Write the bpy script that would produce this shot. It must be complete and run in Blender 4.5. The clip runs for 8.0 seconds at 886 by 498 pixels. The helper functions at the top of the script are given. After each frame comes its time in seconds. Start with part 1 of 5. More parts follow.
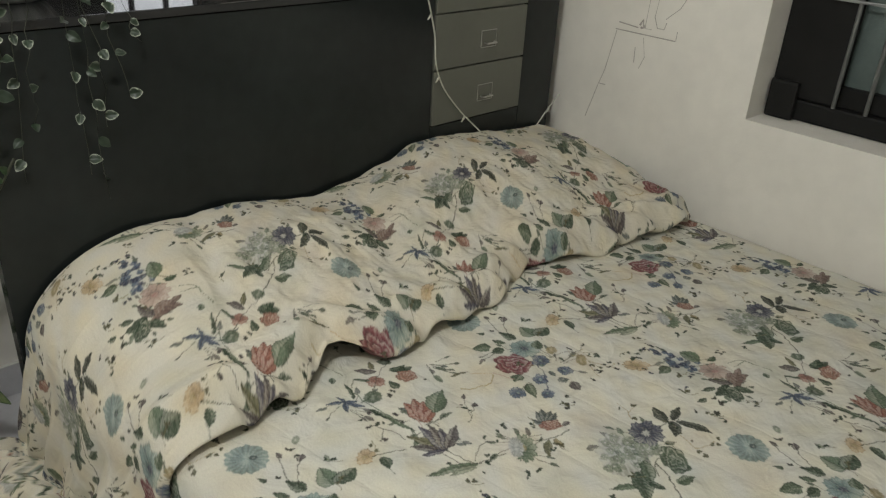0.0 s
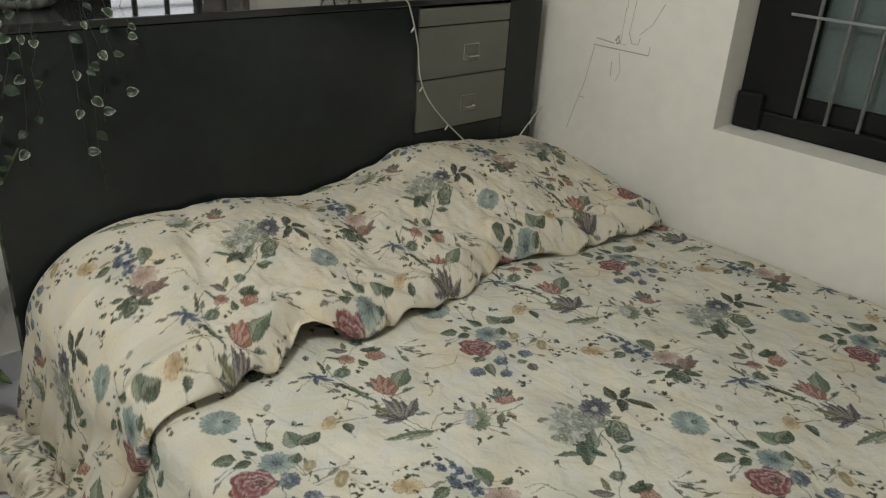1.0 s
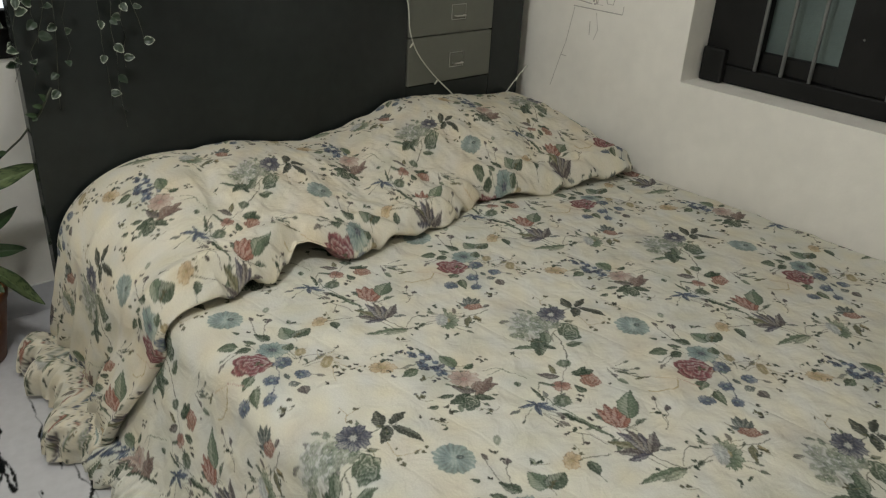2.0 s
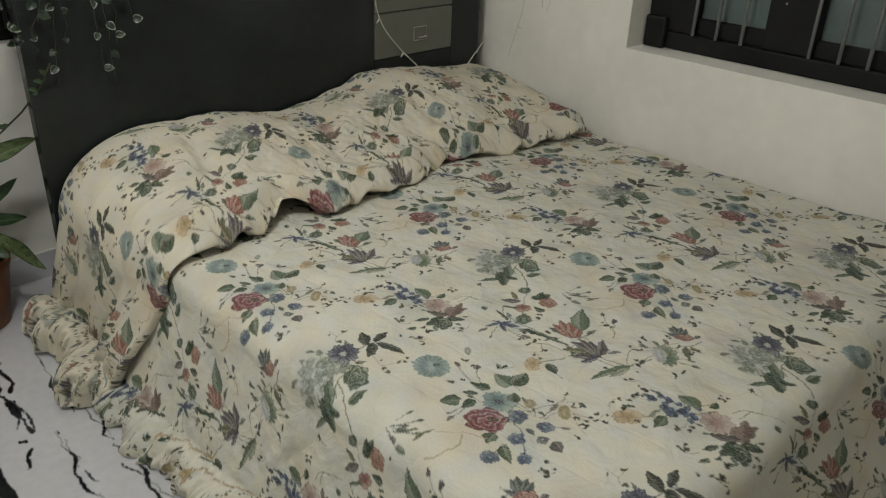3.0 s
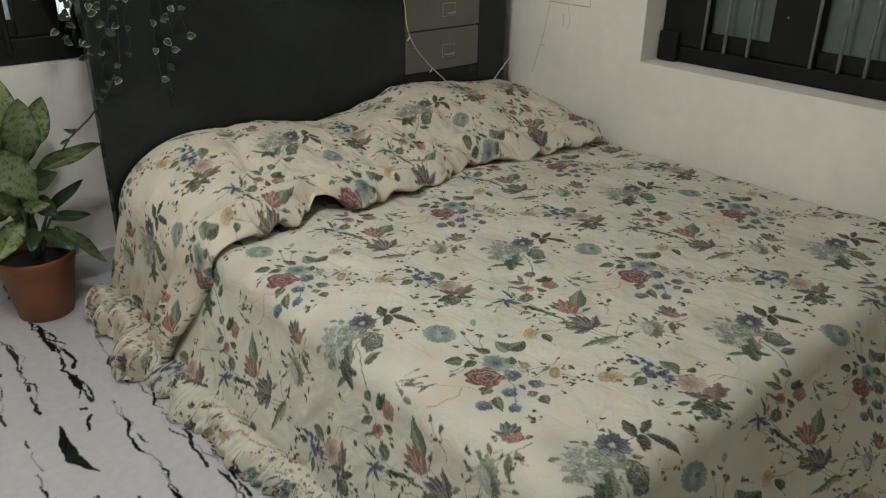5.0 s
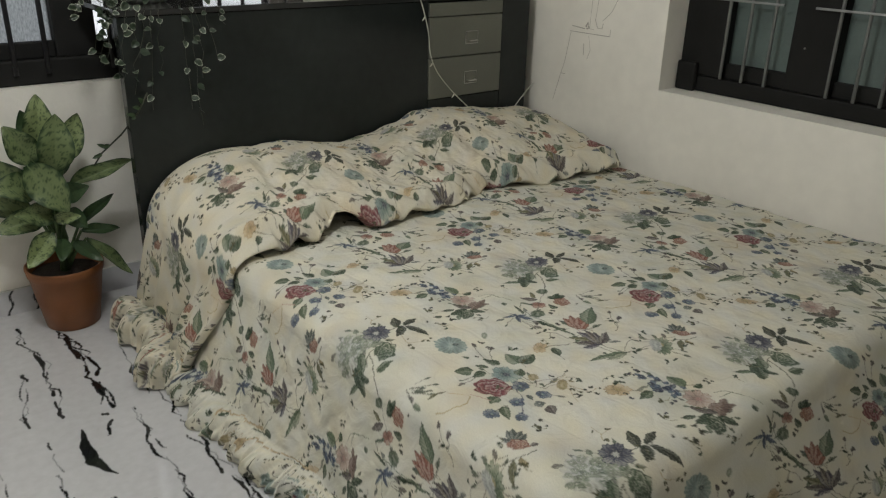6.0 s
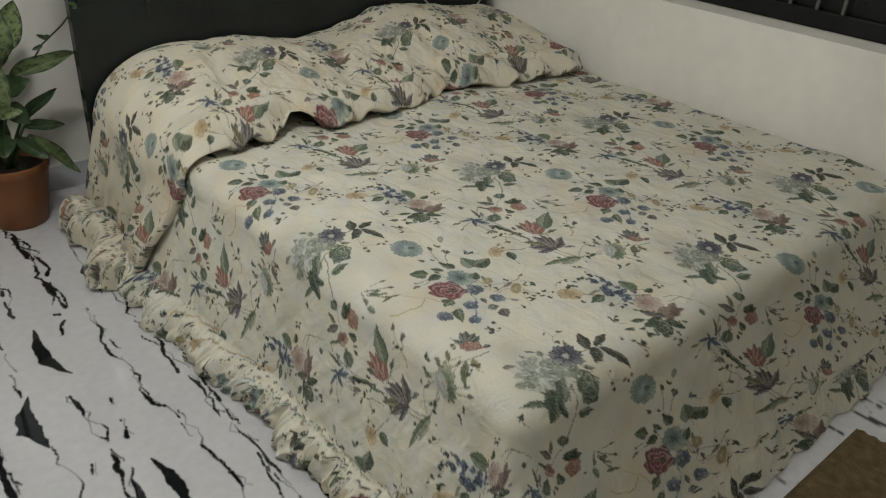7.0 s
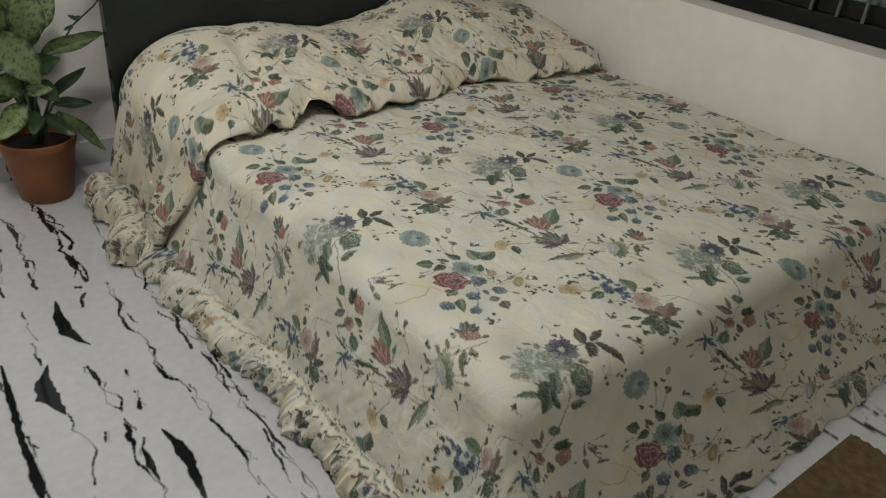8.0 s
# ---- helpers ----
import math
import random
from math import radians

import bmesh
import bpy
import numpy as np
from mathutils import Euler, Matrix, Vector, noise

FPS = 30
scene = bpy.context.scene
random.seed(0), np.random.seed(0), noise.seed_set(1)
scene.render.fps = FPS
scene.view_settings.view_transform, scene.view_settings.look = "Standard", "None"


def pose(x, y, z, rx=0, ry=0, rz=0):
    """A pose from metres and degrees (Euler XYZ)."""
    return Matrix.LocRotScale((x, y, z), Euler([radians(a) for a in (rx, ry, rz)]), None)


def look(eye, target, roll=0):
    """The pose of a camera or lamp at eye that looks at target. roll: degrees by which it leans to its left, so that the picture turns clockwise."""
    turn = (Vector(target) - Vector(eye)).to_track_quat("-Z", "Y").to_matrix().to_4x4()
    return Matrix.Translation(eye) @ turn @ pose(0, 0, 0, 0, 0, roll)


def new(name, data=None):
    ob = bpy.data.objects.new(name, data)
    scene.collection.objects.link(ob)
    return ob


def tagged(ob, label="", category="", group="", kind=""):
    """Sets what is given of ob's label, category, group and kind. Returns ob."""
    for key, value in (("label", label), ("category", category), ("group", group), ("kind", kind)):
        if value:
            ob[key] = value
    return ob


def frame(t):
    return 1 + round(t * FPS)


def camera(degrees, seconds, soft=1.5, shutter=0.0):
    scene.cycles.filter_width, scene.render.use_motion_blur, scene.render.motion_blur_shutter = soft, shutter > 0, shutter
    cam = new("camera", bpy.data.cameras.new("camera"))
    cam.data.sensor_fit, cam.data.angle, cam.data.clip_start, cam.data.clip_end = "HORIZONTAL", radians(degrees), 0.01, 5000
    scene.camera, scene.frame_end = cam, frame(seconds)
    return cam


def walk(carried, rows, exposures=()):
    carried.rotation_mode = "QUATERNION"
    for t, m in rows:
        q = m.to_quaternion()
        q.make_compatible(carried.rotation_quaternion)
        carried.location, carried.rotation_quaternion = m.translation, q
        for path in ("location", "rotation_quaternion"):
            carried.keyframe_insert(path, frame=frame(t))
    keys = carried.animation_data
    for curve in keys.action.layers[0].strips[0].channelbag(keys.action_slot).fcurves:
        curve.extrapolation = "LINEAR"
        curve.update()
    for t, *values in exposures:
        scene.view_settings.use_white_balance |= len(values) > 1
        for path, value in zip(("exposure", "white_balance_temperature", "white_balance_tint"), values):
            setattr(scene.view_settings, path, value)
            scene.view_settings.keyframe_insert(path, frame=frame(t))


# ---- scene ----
cam = camera(58.6, 8.0, soft=1.2)
PATH = [
    (0, (0.023, 0.003, 1.496), (1.291, 1.263, 0.597), 3.4),
    (0.5, (0.016, -0.059, 1.478), (1.288, 1.214, 0.604), 4.4),
    (1, (-0.002, -0.184, 1.477), (1.256, 1.128, 0.641), 3.5),
    (1.5, (-0.064, -0.335, 1.465), (1.152, 1.004, 0.611), 3.1),
    (1.7, (-0.084, -0.391, 1.462), (1.129, 0.942, 0.595), 3.1),
    (2.8, (-0.248, -0.602, 1.461), (0.994, 0.682, 0.56), 2.3),
    (3, (-0.29, -0.643, 1.463), (0.973, 0.619, 0.561), 2.2),
    (3.5, (-0.347, -0.711, 1.474), (0.892, 0.586, 0.588), 1.7),
    (4, (-0.351, -0.805, 1.458), (0.857, 0.513, 0.563), 3.6),
    (4.5, (-0.343, -0.847, 1.469), (0.888, 0.492, 0.638), 2.5),
    (4.7, (-0.364, -0.858, 1.466), (0.827, 0.497, 0.603), 1.1),
    (5.8, (-0.403, -0.94, 1.449), (0.785, 0.49, 0.711), 0.8),
    (6, (-0.408, -0.947, 1.443), (0.758, 0.484, 0.674), 1.4),
    (6.4, (-0.404, -0.952, 1.45), (0.807, 0.496, 0.788), 2.2),
    (6.5, (-0.404, -0.955, 1.44), (0.804, 0.489, 0.767), 2.3),
    (6.6, (-0.4, -0.964, 1.455), (0.79, 0.468, 0.724), 1.7),
    (7, (-0.39, -0.944, 1.436), (0.79, 0.337, 0.452), 3.6),
    (7.5, (-0.4, -0.954, 1.461), (0.726, 0.299, 0.383), 4.9),
    (7.6, (-0.399, -0.968, 1.457), (0.727, 0.306, 0.403), 4.7),
    (8, (-0.394, -0.998, 1.472), (0.737, 0.303, 0.459), 5.2),
]
walk(cam, [(t, look(eye, target, roll)) for t, eye, target, roll in PATH],
     [(0, 0.04), (1.7, 0.04), (3.0, -0.10), (8, -0.10)])

# ---- world and lights ----
world = bpy.data.worlds.new("evening")
scene.world = world
world.use_nodes = True
wn = world.node_tree.nodes
sky = wn.new("ShaderNodeTexSky")
sky.sky_type, sky.sun_disc = "NISHITA", False
sky.sun_elevation, sky.sun_rotation = radians(4), radians(200)
wn["Background"].inputs["Strength"].default_value = 0.05
world.node_tree.links.new(sky.outputs["Color"], wn["Background"].inputs["Color"])
scene.view_settings.exposure = 0.0

LAMP_AT = (-0.04, 0.55, 2.32)                  # unseen lamp; its place is tuned until the room's shading matched
unseen_lamp_data = bpy.data.lights.new("unseen_lamp", "POINT")
unseen_lamp_data.shadow_soft_size = 0.11
unseen_lamp_data.energy, unseen_lamp_data.color = 51.5, (0.99, 1.0, 0.975)
unseen_lamp = new("unseen_lamp", unseen_lamp_data)
unseen_lamp.matrix_world = pose(LAMP_AT[0], LAMP_AT[1], LAMP_AT[2])


# ---- materials ----
def material(name, base, rough=0.6, metal=0.0, vary=0.12, scale=12.0, bump=0.0, bump_scale=80.0, coat=0.0, spec=0.5):
    """A procedural surface: a base colour broken at two scales, uneven gloss and fine relief."""
    m = bpy.data.materials.new(name)
    m.use_nodes = True
    n, l = m.node_tree.nodes, m.node_tree.links
    b = n["Principled BSDF"]
    b.inputs["Roughness"].default_value, b.inputs["Metallic"].default_value = rough, metal
    b.inputs["Coat Weight"].default_value = coat
    b.inputs["Specular IOR Level"].default_value = spec
    tc = n.new("ShaderNodeTexCoord")
    big, fine = n.new("ShaderNodeTexNoise"), n.new("ShaderNodeTexNoise")
    big.inputs["Scale"].default_value, big.inputs["Detail"].default_value = scale, 4
    fine.inputs["Scale"].default_value, fine.inputs["Detail"].default_value = scale * 9, 3
    for t in (big, fine):
        l.new(tc.outputs["Object"], t.inputs["Vector"])
    add = n.new("ShaderNodeMath")
    add.operation = "MULTIPLY_ADD"
    add.inputs[1].default_value = 0.4
    l.new(fine.outputs["Fac"], add.inputs[0]), l.new(big.outputs["Fac"], add.inputs[2])
    ramp = n.new("ShaderNodeValToRGB")
    ramp.color_ramp.elements[0].position, ramp.color_ramp.elements[1].position = 0.4, 1.0
    ramp.color_ramp.elements[0].color = (*[c * (1 - vary) for c in base], 1)
    ramp.color_ramp.elements[1].color = (*[min(1, c * (1 + vary)) for c in base], 1)
    l.new(add.outputs[0], ramp.inputs["Fac"]), l.new(ramp.outputs["Color"], b.inputs["Base Color"])
    rr = n.new("ShaderNodeMapRange")
    rr.inputs["To Min"].default_value, rr.inputs["To Max"].default_value = max(0.02, rough * 0.8), min(1, rough * 1.25)
    l.new(fine.outputs["Fac"], rr.inputs["Value"]), l.new(rr.outputs["Result"], b.inputs["Roughness"])
    if bump:
        t, bp = n.new("ShaderNodeTexNoise"), n.new("ShaderNodeBump")
        t.inputs["Scale"].default_value, t.inputs["Detail"].default_value = bump_scale, 4
        bp.inputs["Strength"].default_value, bp.inputs["Distance"].default_value = bump, 0.004
        l.new(tc.outputs["Object"], t.inputs["Vector"])
        l.new(t.outputs["Fac"], bp.inputs["Height"]), l.new(bp.outputs["Normal"], b.inputs["Normal"])
    return m


def printed(name, rough, weave, strength, coat=0.0, spec=0.5, crumple=0.0):
    """A surface whose print lies in the colour attribute 'print', with a weave or grain over it."""
    m = bpy.data.materials.new(name)
    m.use_nodes = True
    n, l = m.node_tree.nodes, m.node_tree.links
    b = n["Principled BSDF"]
    b.inputs["Roughness"].default_value, b.inputs["Coat Weight"].default_value = rough, coat
    b.inputs["Specular IOR Level"].default_value = spec
    at, tc = n.new("ShaderNodeAttribute"), n.new("ShaderNodeTexCoord")
    at.attribute_name = "print"
    t, mixer = n.new("ShaderNodeTexNoise"), n.new("ShaderNodeMix")
    t.inputs["Scale"].default_value, t.inputs["Detail"].default_value = weave, 5
    mixer.data_type, mixer.blend_type = "RGBA", "MULTIPLY"
    mixer.inputs[0].default_value = 1.0
    rng = n.new("ShaderNodeMapRange")
    rng.inputs["To Min"].default_value, rng.inputs["To Max"].default_value = 0.86, 1.10
    l.new(tc.outputs["Object"], t.inputs["Vector"]), l.new(t.outputs["Fac"], rng.inputs["Value"])
    l.new(at.outputs["Color"], mixer.inputs[6]), l.new(rng.outputs["Result"], mixer.inputs[7])
    l.new(mixer.outputs[2], b.inputs["Base Color"])
    bp = n.new("ShaderNodeBump")
    bp.inputs["Strength"].default_value, bp.inputs["Distance"].default_value = strength, 0.003
    l.new(t.outputs["Fac"], bp.inputs["Height"]), l.new(bp.outputs["Normal"], b.inputs["Normal"])
    if crumple:
        c, cb = n.new("ShaderNodeTexNoise"), n.new("ShaderNodeBump")
        c.inputs["Scale"].default_value, c.inputs["Detail"].default_value, c.inputs["Distortion"].default_value = 16.0, 4, 0.8
        cb.inputs["Strength"].default_value, cb.inputs["Distance"].default_value = crumple, 0.02
        l.new(tc.outputs["Object"], c.inputs["Vector"]), l.new(c.outputs["Fac"], cb.inputs["Height"])
        l.new(cb.outputs["Normal"], bp.inputs["Normal"])
    return m


def emitter(name, color, strength):
    m = bpy.data.materials.new(name)
    m.use_nodes = True
    b = m.node_tree.nodes["Principled BSDF"]
    b.inputs["Base Color"].default_value = (*color, 1)
    b.inputs["Emission Color"].default_value, b.inputs["Emission Strength"].default_value = (*color, 1), strength
    return m


def glass(name, color=(1, 1, 1), rough=0.02):
    m = bpy.data.materials.new(name)
    m.use_nodes = True
    b = m.node_tree.nodes["Principled BSDF"]
    b.inputs["Base Color"].default_value, b.inputs["Roughness"].default_value = (*color, 1), rough
    b.inputs["Transmission Weight"].default_value, b.inputs["IOR"].default_value = 1.0, 1.45
    return m


PAINT = material("wall_paint", (0.83, 0.805, 0.74), 0.75, vary=0.085, scale=2.2, bump=0.25, bump_scale=60, spec=0.3)
CEIL = material("ceiling_paint", (0.80, 0.79, 0.76), 0.8, vary=0.04, scale=2.0)
DARK = material("dark_laminate", (0.0165, 0.0195, 0.0185), 0.16, vary=0.3, scale=3.0, bump=0.02, bump_scale=6, spec=0.28)
TOPLAM = material("dark_glossy_top", (0.02, 0.02, 0.02), 0.08, vary=0.2, scale=4.0)
FRAME = material("dark_window_wood", (0.012, 0.012, 0.0115), 0.6, vary=0.35, scale=9.0, bump=0.15, bump_scale=50, spec=0.2)
DRAWER = material("olive_grey_laminate", (0.115, 0.118, 0.095), 0.4, vary=0.10, scale=6.0, bump=0.05, bump_scale=120)
STEEL = material("brushed_steel", (0.55, 0.54, 0.52), 0.3, metal=1.0, vary=0.1, scale=40)
BARS = material("grey_iron_bars", (0.30, 0.31, 0.31), 0.45, metal=0.6, vary=0.2, scale=30)
BLACKBAR = material("black_iron_bars", (0.02, 0.02, 0.022), 0.5, vary=0.2, scale=30)
FROST = material("frosted_green_glass", (0.11, 0.145, 0.138), 0.35, vary=0.16, scale=7.0, bump=0.3, bump_scale=220)
CLAY = material("terracotta_plastic", (0.20, 0.072, 0.022), 0.5, vary=0.14, scale=14, bump=0.08, bump_scale=90)
SOIL = material("dark_soil", (0.022, 0.016, 0.012), 0.95, vary=0.5, scale=60, bump=1.0, bump_scale=120)
# white ceramic with the bowl's backlit shade put into its colour
BOWL = material("backlit_white_ceramic", (0.30, 0.31, 0.29), 0.35, vary=0.12, scale=20)
CERAMIC = material("white_ceramic", (0.62, 0.62, 0.58), 0.35, vary=0.08, scale=20)
MATTRESS = material("mattress_ticking", (0.55, 0.52, 0.46), 0.85, vary=0.08, scale=20)
CLOTH = printed("floral_cotton", 0.85, 420.0, 0.18, spec=0.2, crumple=0.42)
MARBLE = printed("veined_marble", 0.05, 35.0, 0.01, spec=0.5)
CORD = material("clear_cord", (0.55, 0.55, 0.47), 0.35, vary=0.1, scale=60)
PENCIL = material("pencil_grey", (0.43, 0.40, 0.36), 0.9, vary=0.3, scale=80)
# coir darkened in colour for the shadow beyond the bed's foot
MAT = material("shaded_golden_coir", (0.125, 0.085, 0.036), 0.95, vary=0.5, scale=45, bump=1.0, bump_scale=260)


# ---- mesh helpers ----
def part(name, bm, mat, parent=None, label="", smooth=False):
    me = bpy.data.meshes.new(name)
    bm.normal_update()
    bm.to_mesh(me)
    bm.free()
    me.materials.append(mat)
    if smooth:
        me.polygons.foreach_set("use_smooth", [True] * len(me.polygons))
    ob = new(name, me)
    ob.parent = parent
    return tagged(ob, label)


def thing(name, at, label, category, group="", kind=""):
    ob = new(name)
    ob.location = at
    ob.empty_display_size = 0.05
    bpy.context.view_layer.update()
    return tagged(ob, label, category, group, kind)


def box(lo, hi, bevel=0.0, bm=None):
    """A box from corner to corner, its edges rounded by bevel."""
    bm = bm or bmesh.new()
    made = bmesh.ops.create_cube(bm, size=1)["verts"]
    for v in made:
        v.co = [(a + b) / 2 + c * (b - a) for a, b, c in zip(lo, hi, v.co)]
    if bevel:
        edges = list({e for v in made for e in v.link_edges})
        bmesh.ops.bevel(bm, geom=edges, offset=bevel, segments=2, affect="EDGES", profile=0.6)
    return bm


def rod(points, radius, sides=8, bm=None, taper=None):
    """A round rod along points; taper gives a factor for the radius at each."""
    bm = bm or bmesh.new()
    pts = [Vector(p) for p in points]
    rings = []
    for i, p in enumerate(pts):
        d = (pts[min(i + 1, len(pts) - 1)] - pts[max(i - 1, 0)]).normalized()
        q = d.to_track_quat("Z", "Y")
        r = radius * (taper[i] if taper else 1)
        rings.append([bm.verts.new(p + q @ Vector((r * math.cos(a), r * math.sin(a), 0)))
                      for a in (2 * math.pi * k / sides for k in range(sides))])
    for a, b in zip(rings, rings[1:]):
        for k in range(sides):
            bm.faces.new((a[k], a[(k + 1) % sides], b[(k + 1) % sides], b[k]))
    bm.faces.new(rings[0][::-1])
    bm.faces.new(rings[-1])
    return bm


def turned(profile, sides=40, wave=0.0, waves=0, bm=None, at=(0, 0, 0)):
    """A turned body from (radius, height) pairs; wave flutes it."""
    bm = bm or bmesh.new()
    rings = []
    for r, z in profile:
        ring = []
        for k in range(sides):
            a = 2 * math.pi * k / sides
            f = r * (1 + wave * math.cos(waves * a))
            ring.append(bm.verts.new((at[0] + f * math.cos(a), at[1] + f * math.sin(a), at[2] + z)))
        rings.append(ring)
    for a, b in zip(rings, rings[1:]):
        for k in range(sides):
            bm.faces.new((a[k], a[(k + 1) % sides], b[(k + 1) % sides], b[k]))
    bm.faces.new(rings[0][::-1])
    bm.faces.new(rings[-1])
    return bm


def grid_mesh(name, P, mat, colors=None, parent=None, label="", wrap=False):
    """A smooth sheet from an array of places (rows, columns, 3), with its print."""
    r, c = P.shape[:2]
    me = bpy.data.meshes.new(name)
    idx = np.arange(r * c).reshape(r, c)
    q = np.stack([idx[:-1, :-1], idx[:-1, 1:], idx[1:, 1:], idx[1:, :-1]], -1).reshape(-1, 4)
    me.vertices.add(r * c)
    me.vertices.foreach_set("co", P.reshape(-1).astype(np.float32))
    me.loops.add(q.size)
    me.loops.foreach_set("vertex_index", q.reshape(-1).astype(np.int32))
    me.polygons.add(len(q))
    me.polygons.foreach_set("loop_start", np.arange(0, q.size, 4, dtype=np.int32))
    me.polygons.foreach_set("use_smooth", np.ones(len(q), dtype=bool))
    me.update(calc_edges=True)
    me.validate()
    if colors is not None:
        at = me.attributes.new("print", "FLOAT_COLOR", "POINT")
        rgba = np.concatenate([colors.reshape(-1, 3), np.ones((r * c, 1))], 1)
        at.data.foreach_set("color", rgba.reshape(-1).astype(np.float32))
    me.materials.append(mat)
    ob = new(name, me)
    ob.parent = parent
    return tagged(ob, label)


def smooth01(a, b, x):
    t = np.clip((x - a) / (b - a), 0, 1)
    return t * t * (3 - 2 * t)


def lumps(x, y, scale, seed, octaves=3):
    """Smooth random field between about -1 and 1, from sums of turned waves."""
    rng = np.random.default_rng(seed)
    out = np.zeros(np.broadcast(x, y).shape)
    for o in range(octaves):
        for _ in range(6):
            a, ph = rng.uniform(0, math.pi * 2), rng.uniform(0, math.pi * 2)
            f = scale * 2 ** o * rng.uniform(0.6, 1.4)
            out = out + np.sin(f * (x * math.cos(a) + y * math.sin(a)) + ph) * 0.5 ** o
    return out / 5.0


# ---- the floral print: one repeat of the cloth ----
CELL_U, CELL_V, RES = 0.646, 0.687, 0.0010
NU, NV = int(CELL_U / RES), int(CELL_V / RES)
GU, GV = np.meshgrid((np.arange(NU) + 0.5) / NU * CELL_U, (np.arange(NV) + 0.5) / NV * CELL_V, indexing="ij")
CREAM = np.array((0.628, 0.612, 0.522))
repeat = np.ones((NU, NV, 3)) * CREAM
prng = np.random.default_rng(7)
INK = {"red": (0.235, 0.050, 0.066), "rust": (0.36, 0.145, 0.10), "coral": (0.36, 0.16, 0.12), "pink": (0.46, 0.27, 0.24), "blush": (0.52, 0.385, 0.325),
       "peach": (0.58, 0.44, 0.27), "straw": (0.44, 0.36, 0.19), "olive": (0.19, 0.185, 0.095), "blue": (0.075, 0.115, 0.195), "navy": (0.048, 0.058, 0.110),
       "teal": (0.24, 0.335, 0.32), "slate": (0.105, 0.135, 0.135), "sage": (0.36, 0.40, 0.30), "sagegreen": (0.125, 0.185, 0.115), "leaf": (0.042, 0.082, 0.048),
       "moss": (0.072, 0.118, 0.068), "dark": (0.030, 0.042, 0.032), "mauve": (0.125, 0.105, 0.105), "dusk": (0.26, 0.18, 0.155), "plum": (0.105, 0.100, 0.140),
       "chalk": (0.60, 0.60, 0.55), "stem": (0.050, 0.056, 0.038)}


def near(u, v, reach):
    """The patch of the repeat round a place, and its offsets from it, round the repeat's edges."""
    k = int(reach / RES) + 3
    iu, iv = int(u / RES), int(v / RES)
    du, dv = np.meshgrid((np.arange(iu - k, iu + k) + 0.5) * RES - u, (np.arange(iv - k, iv + k) + 0.5) * RES - v, indexing="ij")
    return du, dv, np.ix_(np.arange(iu - k, iu + k) % NU, np.arange(iv - k, iv + k) % NV)


def blend(where, alpha, ink, shade):
    """Lay ink over the cloth; shade under 1 deepens it, over 1 thins it towards the cream."""
    c, s = np.array(INK[ink]) * 0.80, shade[..., None]
    tint = c * np.minimum(s, 1) + (CREAM - c) * np.clip(s - 1, 0, 0.75)
    repeat[where] = repeat[where] * (1 - alpha[..., None]) + tint * alpha[..., None]


def leaf(u, v, lu, lv, plump, ink, solid=0.95):
    """A pointed leaf or petal from u, v along lu, lv: outlined, veined, one half lighter than the other."""
    length = math.hypot(lu, lv)
    turn, width = math.atan2(lv, lu), plump * length
    du, dv, where = near(u, v, length * 1.05)
    a = du * math.cos(turn) + dv * math.sin(turn)
    b = -du * math.sin(turn) + dv * math.cos(turn)
    a, b = a, b + 0.06 * length * np.sin(np.clip(a / length, 0, 1) * math.pi + u * 40) * 0.8
    s = np.clip(a / length, 0, 1)
    half = width * 0.5 * np.sin(math.pi * s ** 0.78) ** 0.85 * (1 + 0.03 * np.sin(a * 700 + v * 60)) + 1e-6
    d = np.maximum(np.abs(b) - half, np.maximum(-a, a - length))
    edge = 1 - smooth01(-0.0006, 0.0007, d)
    w = np.clip(np.abs(b) / half, 0, 1)
    tone = np.where(b > 0, 1.15, 0.86) + 0.13 * np.sin((a - np.abs(b) * 0.9) * 2 * math.pi / max(0.005, length * 0.12))
    tone = tone - 0.50 * np.exp(-(b / 0.0010) ** 2) - 0.70 * smooth01(-0.0022, -0.0006, d) + 0.12 * np.cos(w * 4 + u * 30)
    blend(where, edge * solid, ink, np.clip(tone, 0.42, 1.6))


def local(u, v, ra, rb, turn):
    """Round coordinates within an ellipse, with its patch."""
    du, dv, where = near(u, v, max(ra, rb) * 1.25)
    p = (du * math.cos(turn) + dv * math.sin(turn)) / ra
    q = (-du * math.sin(turn) + dv * math.cos(turn)) / rb
    return np.hypot(p, q), np.arctan2(q, p), where


